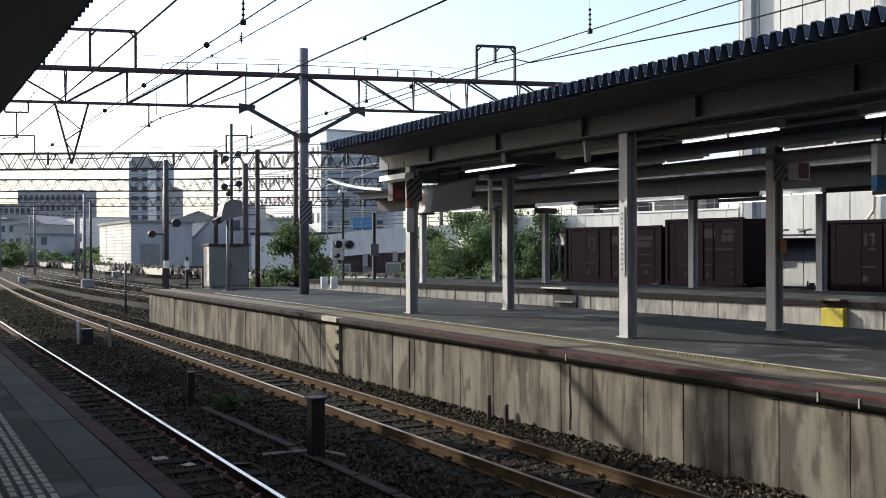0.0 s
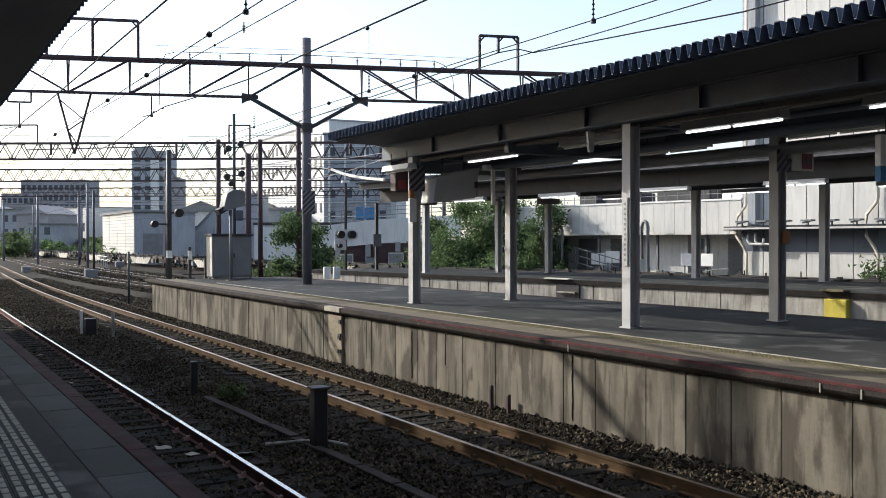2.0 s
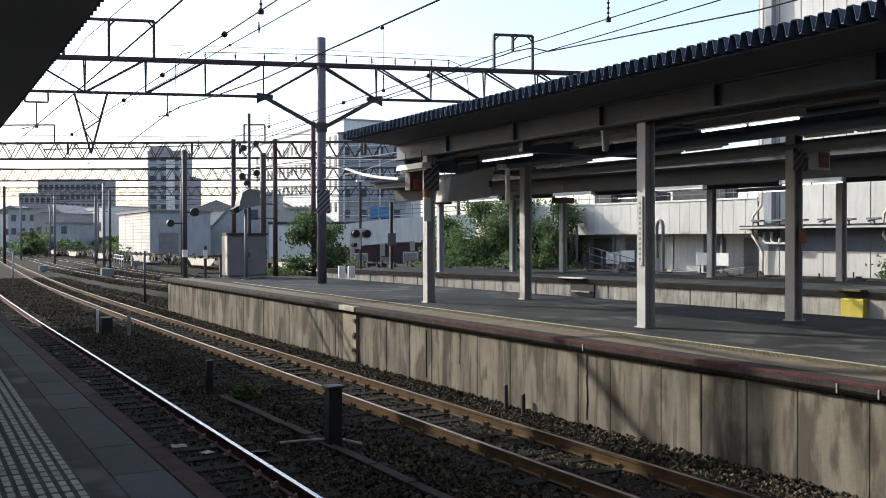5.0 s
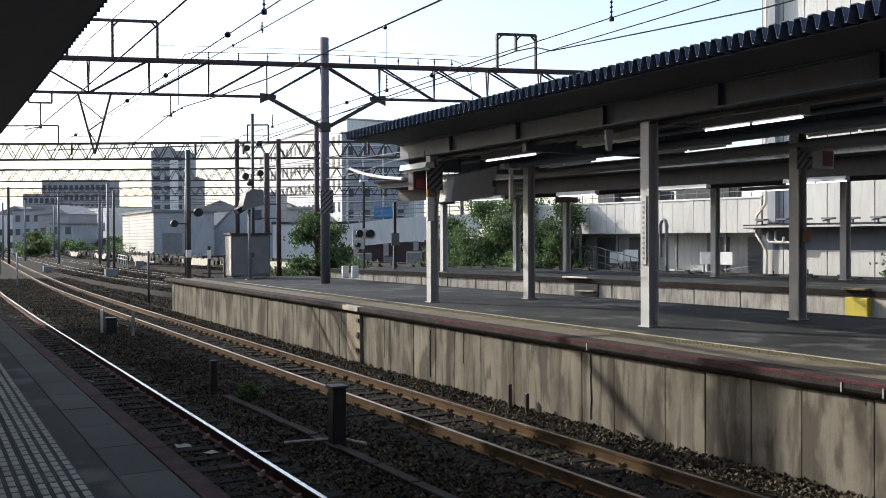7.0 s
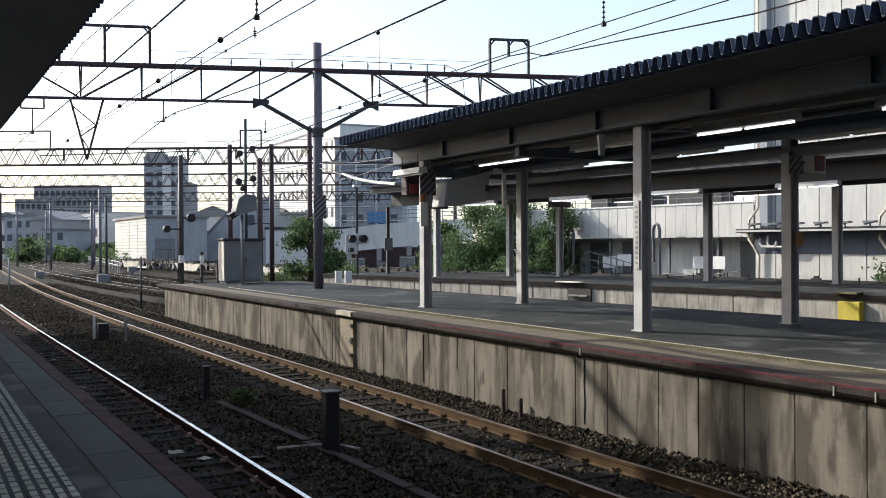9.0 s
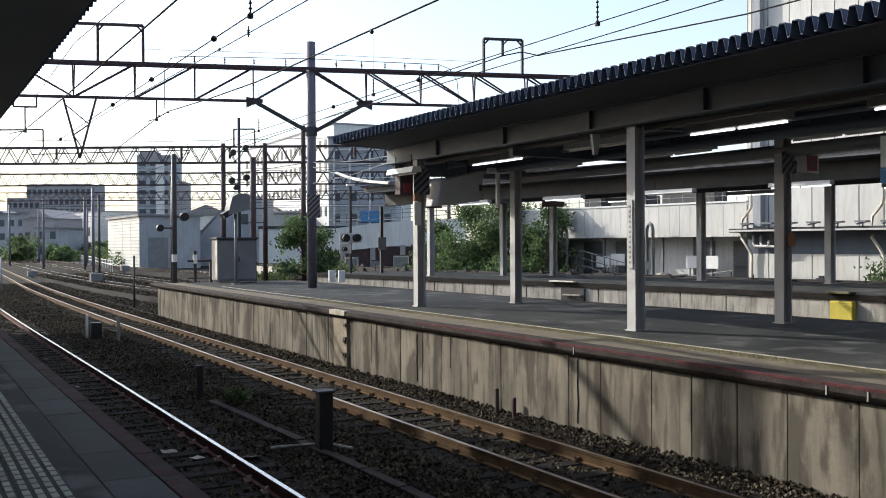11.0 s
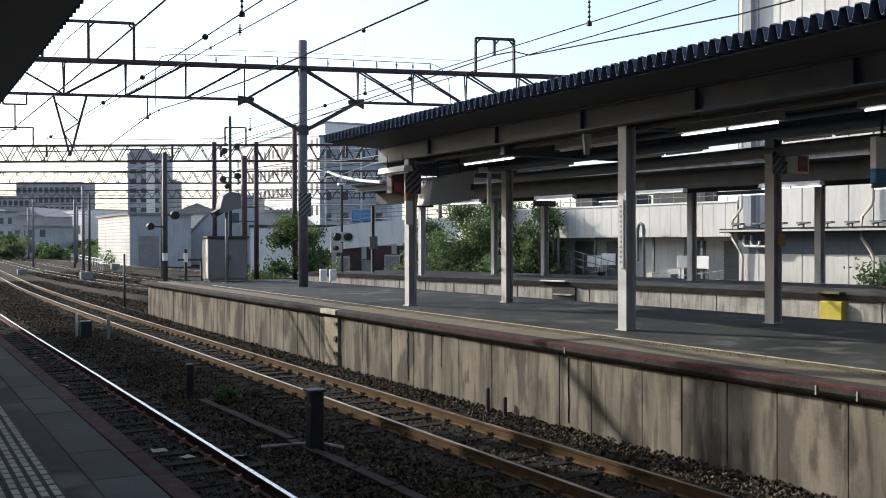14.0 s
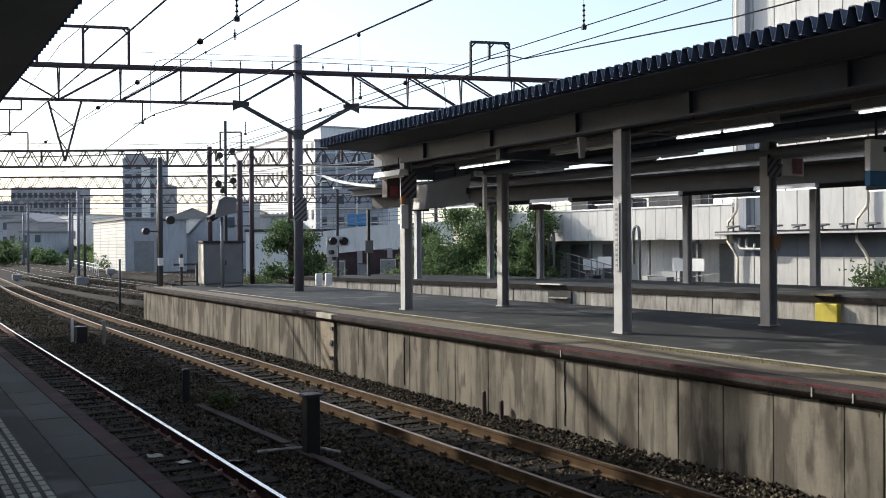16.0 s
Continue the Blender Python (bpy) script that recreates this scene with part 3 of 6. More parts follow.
for k in range(n3):
    rows[1][k].co.z += 0.34
    rows[4][k].co.z += 0.34
for a, b in ((0, 1), (1, 2), (3, 4), (4, 5), (0, 3), (2, 5)):
    for j in range(n3 - 1):
        bm.faces.new((rows[a][j], rows[a][j + 1], rows[b][j + 1], rows[b][j]))
part("roof_sheet", bm, "darksteel", can3)
deck(lambda y: P3_NEAR(y) + 0.5, lambda y: P3_NEAR(y) + 0.56, ysc, 5.045, 5.26, "darksteel", "fascia", can3)
deck(lambda y: P3_NEAR(y) + 1.6, lambda y: P3_NEAR(y) + 1.8, ysc, 4.4, 4.975, "darksteel", "girder", can3)
deck(lambda y: P3_FAR(y) - 1.9, lambda y: P3_FAR(y) - 1.7, ysc, 4.4, 4.975, "darksteel", "girder", can3)
for x, y in ((20.86, 37.85), (23.68, 36.2), (25.2, 34.5), (26.46, 26.8), (28.0, 22.25)):
    part("post", h_post(x, y, 5.0, 0.25), "post", can3)
    if x in (20.86, 25.2):
        part("head_plate", bx(x - 0.5, x + 0.5, y - 0.16, y + 0.16, 4.15, 4.38), "redsteel", can3)

# ---- catenary portals ----
def truss(parent, p, q, z0, z1, bays, chord, web, mat, wide):
    """Two parallel Warren trusses between p and q."""
    p, q = Vector(p), Vector(q)
    d = (q - p)
    side = Vector((-d.y, d.x, 0)).normalized() * wide / 2
    up, dn = Vector((0, 0, z1)), Vector((0, 0, z0))
    for name, z in (("top_chord", up), ("bottom_chord", dn)):
        bm = bmesh.new()
        for k in (-1, 1):
            bar(bm, p + side * k + z, q + side * k + z, chord)
        part(name, bm, mat, parent)
    for k in range(bays):
        a, b = p + d * (k / bays), p + d * ((k + 1) / bays)
        mid = (a + b) / 2
        bm = bmesh.new()
        for w in (-1, 1):
            bar(bm, a + side * w + up, mid + side * w + dn, web)
            bar(bm, mid + side * w + dn, b + side * w + up, web)
        part("web", bm, mat, parent)


port = empty("catenary_portal", "brown steel catenary portal across the tracks", "catenary portal")
MX, MY = 12.12, 30.27
BD = Vector((15.57, -5.07, 0)).normalized()
def on_beam(x):
    return Vector((MX, MY, 0)) + BD * ((x - MX) / BD.x)
NODES = [12.1 + 1.79 * k for k in range(-6, 8)]
LOW, HIGH = Vector((0, 0, 7.33)), Vector((0, 0, 8.43))
half = Vector((-BD.y, BD.x, 0)) * 0.2
bm = bmesh.new()
for q in (-1, 1):
    bar(bm, on_beam(0.2) + half * q + HIGH, on_beam(24.0) + half * q + HIGH, 0.088)
part("top_chord", bm, "redsteel", port)
for xa, xb in ((0.2, 10.32), (13.86, 24.0)):        # the knees take over beside the mast
    part("bottom_chord", bar(bmesh.new(), on_beam(xa) + LOW, on_beam(xb) + LOW, 0.085), "redsteel", port)
for xa, xb in zip(NODES, NODES[1:]):
    bm = bmesh.new()
    a, b = on_beam(xa), on_beam(xb)
    for q in (-1, 1):
        if xb < 12.0 or xb > 12.2:
            bar(bm, b + LOW, b + half * q + HIGH, 0.044)
        if xa < 4 or xa > 12:
            bar(bm, a + half * q + HIGH, b + half * 0.3 * q + LOW, 0.05)
    if 4 < xa < 12:
        bar(bm, a + LOW, b + HIGH, 0.062)
    part("web", bm, "redsteel", port)
part("mast", rod(bmesh.new(), (MX, MY, TOP), (MX, MY, 9.35), 0.155, 14), "mast", port, "grey round steel mast", True)
for q, x in ((-1, 10.32), (1, 13.86)):
    bm = bmesh.new()
    g = on_beam(x)
    bar(bm, g + LOW, (MX + q * 0.1, MY - q * 0.03, 6.35), 0.12)
    bar(bm, g + LOW, (MX + q * 0.1, MY - q * 0.03, 8.40), 0.07)
    part("knee_brace", bm, "darksteel", port)
    bm = bmesh.new()                                # gusset plate where the knee meets the chord
    gs = [[bm.verts.new(g + BD * (u * q) + Vector((-BD.y, BD.x, 0)) * d + Vector((0, 0, z))) for u, z in ((-0.3, 7.4), (0.24, 7.46), (0.24, 7.1), (0.05, 7.2), (-0.3, 7.28))] for d in (-0.02, 0.02)]
    bm.faces.new(gs[0])
    bm.faces.new(gs[1][::-1])
    for i in range(5):
        bm.faces.new((gs[0][i], gs[1][i], gs[1][(i + 1) % 5], gs[0][(i + 1) % 5]))
    bmesh.ops.recalc_face_normals(bm, faces=bm.faces[:])
    part("gusset", bm, "darksteel", port)
part("collar", rod(bmesh.new(), (MX, MY, 6.2), (MX, MY, 6.5), 0.2, 14), "darksteel", port)
for x0, x1, mid, foot in ((4.33, 6.98, 5.65, 8.43), (17.81, 19.13, 18.45, 9.12)):
    bm = bmesh.new()
    a, b, c = on_beam(x0), on_beam(x1), on_beam(mid)
    up = Vector((0, 0, 9.69))
    for g, z in ((a, 8.43), (b, 8.43), (c, foot)):
        bar(bm, g + Vector((0, 0, z)), g + up, 0.08)
    bar(bm, a + up, b + up, 0.085)
    for g, w in ((a, 1), (b, -1), (c, 1)):
        bar(bm, g + up - Vector((0, 0, 0.22)), g + BD * 0.2 * w + up, 0.05)
    part("top_frame", bm, "redsteel" if x0 < 10 else "darksteel", port)
bm = bmesh.new()
a, b, c = on_beam(4.63) + Vector((0, 0, 7.33)), on_beam(5.60) + Vector((0, 0, 7.33)), on_beam(5.11) + Vector((0, 0, 5.36))
bar(bm, a, c, 0.06)
bar(bm, b, c, 0.06)
for k, m_ in ((0.12, 0.44), (0.62, 0.44), (0.62, 0.84)):
    bar(bm, a.lerp(c, k), b.lerp(c, m_), 0.035)
part("drop_bracket", bm, "redsteel", port)
bm = bmesh.new()
a, b = on_beam(3.22), on_beam(3.88)
for g in (a, b):
    bar(bm, g + Vector((0, 0, 7.33)), g + Vector((0, 0, 6.98)), 0.05)
bar(bm, a + Vector((0, 0, 6.98)), b + Vector((0, 0, 6.98)), 0.05)
part("hanging_frame", bm, "redsteel", port)

RIGHT = Vector((0.8665, -0.4991, 0))
def lattice(zc, xa, xb, z0, z1, label):
    top = empty("lattice_portal", label, "catenary portal", group="lattice portals over the yard")
    o = Vector((0.4991 * zc, 0.8665 * zc, 0))
    n = int((xb - xa) / 1.08)
    truss(top, o + RIGHT * xa, o + RIGHT * xb, z0, z1, n, 0.09, 0.05, "redsteel", 0.5)
    return top, o


lp, o = lattice(57.5, -34, 2, 7.45, 8.4, "brown lattice catenary portal over the yard tracks")
for xc, top in ((-13.5, 8.6), (-11.0, 8.6), (-8.7, 9.6)):
    g = o + RIGHT * xc
    part("mast", rod(bmesh.new(), (g.x, g.y, -0.42), (g.x, g.y, top), 0.15, 10), "redsteel", lp, smooth=True)
for xa, xb, z in ((-12.85, -11.6, 9.45), (-29.0, -24.3, 9.5)):
    bm = bmesh.new()
    for xc in (xa, xb):
        bar(bm, o + RIGHT * xc + Vector((0, 0, 8.4)), o + RIGHT * xc + Vector((0, 0, z)), 0.08)
    bar(bm, o + RIGHT * xa + Vector((0, 0, z)), o + RIGHT * xb + Vector((0, 0, z)), 0.08)
    part("top_frame", bm, "redsteel", lp)
for xc in (-23.5, -16.0, -13.1, -5.6):
    part("hanger", bar(bmesh.new(), o + RIGHT * xc + Vector((0, 0, 8.35)), o + RIGHT * xc + Vector((0, 0, 7.7)), 0.12), "redsteel", lp)
part("inner_rail", bar(bmesh.new(), o + RIGHT * -25 + Vector((0, 0, 8.02)), o + RIGHT * -15.5 + Vector((0, 0, 8.22)), 0.06), "redsteel", lp)
lp, o = lattice(78, -42, 3, 7.4, 8.35, "further brown lattice catenary portal")
for xc in (-38, -22.5, 0):
    g = o + RIGHT * xc
    part("mast", rod(bmesh.new(), (g.x, g.y, -0.42), (g.x, g.y, 8.5), 0.15, 10), "redsteel", lp, smooth=True)
lp, o = lattice(105, -55, 3, 7.4, 8.3, "distant brown lattice catenary portal")
for xc in (-50, -30, -2):
    g = o + RIGHT * xc
    part("mast", rod(bmesh.new(), (g.x, g.y, -0.42), (g.x, g.y, 8.5), 0.15, 10), "redsteel", lp, smooth=True)
# mast with braces on the near platform, out of view; its shadow falls on the island platform's wall
sm = empty("braced_mast", "grey mast with raking braces rising through the roof", "mast")
part("mast", rod(bmesh.new(), (0.0, 23.8, TOP), (0.0, 23.8, 11.4), 0.25, 12), "mast", sm, smooth=True)
bm = bmesh.new()
bar(bm, (0.0, 23.8, 7.9), (1.2, 26.6, 9.9), 0.16)
bar(bm, (0.0, 23.8, 7.9), (-1.2, 21.0, 9.9), 0.16)
bar(bm, (0.0, 23.8, 10.6), (1.2, 26.6, 9.9), 0.12)
part("brace", bm, "mast", sm)


# ---- overhead wires ----
def wire(name, label, pts, r=0.012, mat="cable"):
    return tagged(part(name, tube(bmesh.new(), pts, r, 5), mat), label, "overhead wire", group="overhead wires")


def along(fx, z0, z1, y0=-8, y1=150, off=0.0, sag=0.0, span=45.0):
    out = []
    y = y0
    while y <= y1:
        k = ((y - 31) % span) / span
        out.append((fx(y) + off, y, z0 + (z1 - z0) * (y - y0) / (y1 - y0) - sag * 4 * k * (1 - k)))
        y += 5
    return out


for fx in (TRACK_1, LINE_2, TRACK_3, TRACK_4, TRACK_5):
    wire("contact_wire", "thin dark contact wire over a track", along(fx, 4.86, 4.86), 0.0065)
    if fx is not LINE_2:
        z = 5.76 if fx is TRACK_1 else 6.12
        wire("messenger_wire", "thin dark messenger wire over a track", along(fx, z, z, sag=0.12), 0.013)
wire("messenger_wire", "dark messenger wire held up at the portal", [(6.75, -8, 6.2), (6.75, 4, 6.12), (6.75, 12, 6.07), (6.75, 20, 6.08), (6.75, 23.7, 6.2), (6.78, 27.8, 6.4),
                                                                    (6.8, 29.3, 6.38), (6.85, 35, 6.06), (6.95, 50, 5.9), (7.4, 66, 6.1)], 0.015)
wire("auxiliary_wire", "thin grey wire close above the contact wire", along(LINE_2, 5.02, 5.02, y1=90), 0.0065)
wire("feeder_wire", "dark feeder wire high over the tracks", [(5.6, 60, 9.0), (5.05, 33, 9.15), (4.95, 25, 8.67), (4.85, 5, 7.4), (4.8, -8, 7.0)], 0.012)
wire("feeder_wire", "dark feeder wire high over the tracks", [(6.75, -8, 7.1), (6.75, 17.2, 7.18), (6.75, 22.7, 7.26), (6.85, 38.8, 7.56), (7.3, 60, 7.7)], 0.011)
wire("feeder_wire", "thick dark feeder cable high over the tracks", [(19.3, 60, 8.8), (18.46, 28.2, 9.12), (19.13, 28.0, 9.28), (19.1, 27.0, 8.98), (19.0, 17.6, 8.42), (18.9, -8, 8.3)], 0.022)

for fx, y, zc, zm in ((LINE_2, 8.4, 5.02, 6.08), (LINE_2, 14.15, 5.02, 6.06), (LINE_2, 19.85, 5.02, 6.06), (LINE_2, 25.6, 5.02, 6.28), (TRACK_1, 9.2, 4.86, 5.68)):
    dw = empty("dropper_wire", "thin dropper with ribbed clamps between two wires", "overhead wire", (fx(y), y, 0), group="dropper wires")
    part("strand", rod(bmesh.new(), (0, 0, zc), (0, 0, zm), 0.0025, 4), "cable", dw)
    bm = bmesh.new()
    outline = [(-0.035, 0.03), (0.0, 0.032), (0.03, 0.008)] + [(0.05 + 0.055 * k + d, r) for k in range(4) for d, r in ((0.0, 0.008), (0.012, 0.02), (0.03, 0.008))]
    rings = [[bm.verts.new((math.cos(a * math.tau / 7) * r, math.sin(a * math.tau / 7) * r, zc + z)) for a in range(7)] for z, r in outline]
    for ra, rb in zip(rings, rings[1:]):
        for a in range(7):
            bm.faces.new((ra[a], ra[(a + 1) % 7], rb[(a + 1) % 7], rb[a]))
    bm.faces.new(rings[0][::-1])
    bm.faces.new(rings[-1])
    part("clamp", bm, "black", dw)
for zc, z, xa, xb in ((57.5, 7.0, -32, -9), (57.5, 9.0, -34, 0), (78, 6.6, -42, 0), (78, 8.9, -40, 2), (105, 6.9, -54, -3), (68, 5.6, -38, -8), (90, 6.1, -50, -4)):
    o = Vector((0.4991 * zc, 0.8665 * zc, 0))
    a, b = o + RIGHT * xa, o + RIGHT * xb
    wire("span_wire", "thin span wire across the yard", [(a.x, a.y, z), ((a.x + b.x) / 2, (a.y + b.y) / 2, z - 0.25), (b.x, b.y, z)], 0.016)

# ---- buildings ----
def block(name, label, x, y, w, d, h, mat, rz=-29.94, win=None, z0=-0.42, category="building", roofmat="brownwall"):
    """A building with its front towards -y of its own space; win: columns, rows, width, height, first sill."""
    b = empty(name, label, category, (x, y, 0), rz)
    part("wall", bx(-w / 2, w / 2, 0, d, z0, h), mat, b)
    part("roof", bx(-w / 2 - 0.1, w / 2 + 0.1, -0.1, d + 0.1, h, h + 0.25), roofmat, b)
    if win:
        c, r, ww, wh, sill = win
        me = mesh_of("window", bx(-ww / 2, ww / 2, -0.05, 0.03, 0, wh), "window")
        for i in range(c):
            for j in range(r):
                shared("window", me, b, pose(-w / 2 + (i + 0.5) * w / c, 0, sill + (h - sill) * j / r))
    return b


block("apartment_building", "long brown-grey apartment building in haze", 44, 320.8, 20.3, 12, 21.3, "brownwall", win=(12, 6, 1.1, 1.6, 3))
block("apartment_building", "lower brown apartment wing in haze", 35, 325, 12, 12, 17, "brownwall", win=(7, 5, 1.1, 1.6, 3))
block("low_building", "low white workshop with dark openings", 33.3, 234.7, 38.0, 10, 9.6, "facade", rz=-80, win=(4, 1, 5, 1.8, 4.5))
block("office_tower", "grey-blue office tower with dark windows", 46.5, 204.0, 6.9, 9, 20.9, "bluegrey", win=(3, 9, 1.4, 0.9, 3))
tower = bpy.data.objects["office_tower"]
part("stair_core", bx(0.6, 2.3, -0.5, 0.0, -0.42, 19.6), "facade", tower, "pale vertical stair core")
part("plant_room", bx(-3.2, 0.2, 1.0, 5.0, 21.15, 22.0), "brownwall", tower)
part("parapet", bx(-3.45, 3.45, -0.12, 0.0, 20.3, 20.9), "brownwall", tower)
block("office_annex", "brown annex beside the office tower", 50.5, 201.6, 2.0, 8, 15.5, "brownwall")
block("white_building", "white building with rows of narrow windows", 54.5, 147.9, 44.5, 12, 19.4, "facade", rz=-92, win=(20, 4, 0.8, 1.4, 6.5))
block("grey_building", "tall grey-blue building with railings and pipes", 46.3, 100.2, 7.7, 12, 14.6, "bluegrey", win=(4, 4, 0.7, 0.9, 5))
tarp = bpy.data.objects["grey_building"]
part("blue_sheet", bx(-0.2, 2.4, -0.3, -0.1, 4.9, 6.3, 0.1), "blue", tarp, "blue tarpaulin over a balcony")
for j in range(6):
    part("band", bx(-3.85, 3.85, -0.12, 0.0, 5.2 + 1.6 * j, 5.32 + 1.6 * j), "facade", tarp)
for x in (-3.2, -1.4, 0.9):
    part("pipe", rod(bmesh.new(), (x, -0.15, 1), (x, -0.15, 13.5), 0.12, 6), "facade", tarp)
block("flat_house", "low pale house with a dark flat roof", 33.8, 86.4, 8.6, 6, 4.0, "facade", roofmat="darksteel")
# shed beside the freight line
sh = empty("shed", "cream-boarded shed, its sunlit and shaded sides coloured apart", "shed", (25.65, 119.9, 0), 0)
# grey end and cream boards put shade and sun into the wall colours
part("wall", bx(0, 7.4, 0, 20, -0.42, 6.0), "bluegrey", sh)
for k in range(4):
    for j in range(15):
        part("board", bx(-0.07, 0.0, 5 * k + 0.08, 5 * k + 4.92, 0.42 * j - 0.3, 0.42 * j + 0.06), "panel", sh)
part("door", bx(1.0, 3.4, -0.06, 0, -0.42, 3.4), "greysteel", sh)
part("gutter", bx(-0.12, 0.06, -0.1, 20.1, 5.95, 6.0), "darksteel", sh)
part("roof", bx(-0.3, 7.7, -0.3, 20.3, 6.0, 6.25), "greysteel", sh)

# unseen block added behind the camera: closes the place and cuts sky light
st = empty("concourse_wall", "unseen grey block added behind the view to cut sky light", "station building", (10, -16, 0), 180, kind="structure")
part("wall", bx(-70, 70, 0, 12, 5.6, 27), "girder", st)
for k in range(8):
    part("pier", bx(-60 + 17 * k, -58.6 + 17 * k, 0.1, 11.9, -0.42, 5.6), "concrete2", st)
part("back_wall", bx(-70, 70, 12, 12.4, -0.42, 5.6), "girder", st)

# unseen slab added over the platform to cast shade on the second track
part("wing_over_platform", bx(9.0, 19.0, -36.2, 0, 5.35, 7.0), "girder", st)

# white works building behind the freight line
WD = Vector((-0.149, 0.989, 0))
def wall_pose(s):
    return pose(34.5 + WD.x * s, 32 + WD.y * s, 0, 0, 0, 90 + 8.57)
works = empty("works_building", "white panelled works building with a dark undercroft", "building")
works.matrix_basis = wall_pose(0)
BACK = -1.5
part("backing_wall", bx(0, 19, BACK - 6, BACK, -0.42, 4.3), "facade", works)
part("backing_wall", bx(-34, 0, -14, -0.07, -0.42, 18), "girder", works)
part("slab", bx(0, 19, BACK, -0.07, 2.82, 4.3), "greysteel", works)
PAN = mesh_of("wall_panel", bx(-0.312, 0.312, -0.06, 0, 2.8, 4.42), "panel")
PAN2 = mesh_of("wall_panel", bx(-0.515, 0.515, -0.06, 0, 3.2, 18), "panel")
PAN3 = mesh_of("wall_panel", bx(-0.515, 0.515, -0.06, 0, -0.3, 2.0), "panel")
# dark strip painted where the ledge's shade falls
PAN_SHADE = mesh_of("wall_panel", bx(-0.535, 0.535, -0.06, -0.01, 2.0, 3.0), "girder")
for k in range(29):
    shared("wall_panel", PAN, works, pose(0.34 + 0.645 * k, 0, 0))
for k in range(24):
    for me in (PAN2, PAN3, PAN_SHADE):
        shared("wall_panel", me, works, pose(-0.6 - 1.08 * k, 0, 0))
part("coping", bx(0, 19, -0.15, 0.04, 4.42, 4.5), "signwhite", works)
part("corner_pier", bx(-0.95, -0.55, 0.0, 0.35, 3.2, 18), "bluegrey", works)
led = part("ledge", bx(-26, 0.5, 0.0, 0.72, 2.98, 3.16, 0.01), "darksteel", works)
part("ledge_face", bx(-26, 0.5, 0.72, 0.75, 3.02, 3.1), "panel", led)
for k in range(14):
    x = -0.44 - 1.1 * k
    bm = bx(x - 0.25, x + 0.25, 0.45, 0.8, 3.34, 3.42)
    bar(bm, (x - 0.15, 0.5, 3.38), (x + 0.2, 0.75, 3.27), 0.3, 0.07)
    rod(bm, (x, 0.6, 3.15), (x, 0.6, 3.36), 0.04, 6)
    part("floodlight", bm, "greysteel", works)
for x in (-0.35, -6.6, -13):
    bm = tube(bmesh.new(), [(x, 0.14, 17.5), (x, 0.14, 4.3), (x + 0.05, 0.15, 4.1), (x + 0.4, 0.3, 3.6), (x + 0.42, 0.3, 2.7), (x + 0.1, 0.2, 2.2), (x, 0.14, 1.9), (x, 0.14, -0.4)], 0.07, 7)
    part("drainpipe", bm, "panel2", works, smooth=True)
for x in (-0.55, -0.95):
    bm = tube(bmesh.new(), [(x, 0.3, 2.85), (x, 0.34, 2.5), (x - 0.1, 0.36, 2.36), (x - 0.75, 0.38, 2.32), (x - 0.85, 0.38, 2.42), (x - 0.86, 0.38, 2.6)], 0.06, 7)
    part("bent_pipe", bm, "panel", works, "white bent pipe under the ledge", True)
# undercroft: louvres, columns and shutters
for k, x in enumerate((1.0, 3.6, 8.6, 11.0, 13.4)):
    v = part("louvre", bx(x - 0.75, x + 0.75, BACK, BACK + 0.06, 0.2, 2.6), "greysteel", works)
    me = mesh_of("slat", bx(-0.74, 0.74, 0, 0.07, -0.03, 0.05), "greysteel")
    for j in range(9):
        shared("slat", me, v, pose(x, BACK + 0.06, 0.4 + 0.25 * j))
part("inner_wall", bx(3.9, 6.6, BACK, BACK + 0.4, -0.4, 2.8), "facade", works)
for x in (2.3, 5.3, 9.3, 12.3):
    part("column", bx(x - 0.06, x + 0.06, -0.5, -0.38, -0.42, 2.8), "greysteel", works)


def at_works(x, y, z=0.0):
    return works.matrix_basis @ Matrix.Translation((x, y, z))


def placed(ob, m):
    ob.matrix_basis = m
    return ob


# loose things under and before the works
def notice_board(w, h):
    b = tagged(new("notice_board"), "blank white board on two grey legs", "board", group="boards by the works")
    part("panel", bx(-w / 2, w / 2, -0.02, 0.02, 1.0, 1.0 + h, 0.004), "signwhite", b)
    for s in (-1, 1):
        part("leg", bx(s * w * 0.4 - 0.025, s * w * 0.4 + 0.025, -0.06, -0.02, -0.42, 1.0 + h * 0.9), "greysteel", b)
    return b


nb = placed(notice_board(0.95, 0.62), at_works(9.26, -0.3, 0.2))
copy_thing(nb, at_works(8.2, -0.3, 0.32))
big = placed(notice_board(1.9, 0.62), at_works(2.75, -0.3, 0.25))
big["label"] = "wide blank pale board on two grey legs"


def pipe_loop(h, label):
    p = tagged(new("vent_pipe"), label, "pipe", group="vent pipes")
    part("pipe", tube(bmesh.new(), [(-0.2, 0, -0.42), (-0.2, 0, h - 0.3), (-0.12, 0, h - 0.06), (0, 0, h), (0.12, 0, h - 0.06), (0.2, 0, h - 0.3), (0.2, 0, h * 0.45)], 0.09, 8), "greysteel", p, smooth=True)
    part("foot", bx(-0.32, -0.08, -0.12, 0.12, -0.42, -0.36), "concrete2", p)
    return p


placed(pipe_loop(3.5, "tall grey bent vent pipe before the white wall"), at_works(5.35, 0.5))
placed(pipe_loop(3.35, "bent grey vent pipe beside the bushes"), at_works(11.4, 0.5))
ub = tagged(placed(new("utility_box"), at_works(4.2, 0.2)), "cream and grey metal utility box", "cabinet")
part("body", bx(-0.75, 0.4, -0.3, 0.3, -0.42, 0.95, 0.02), "greysteel", ub)
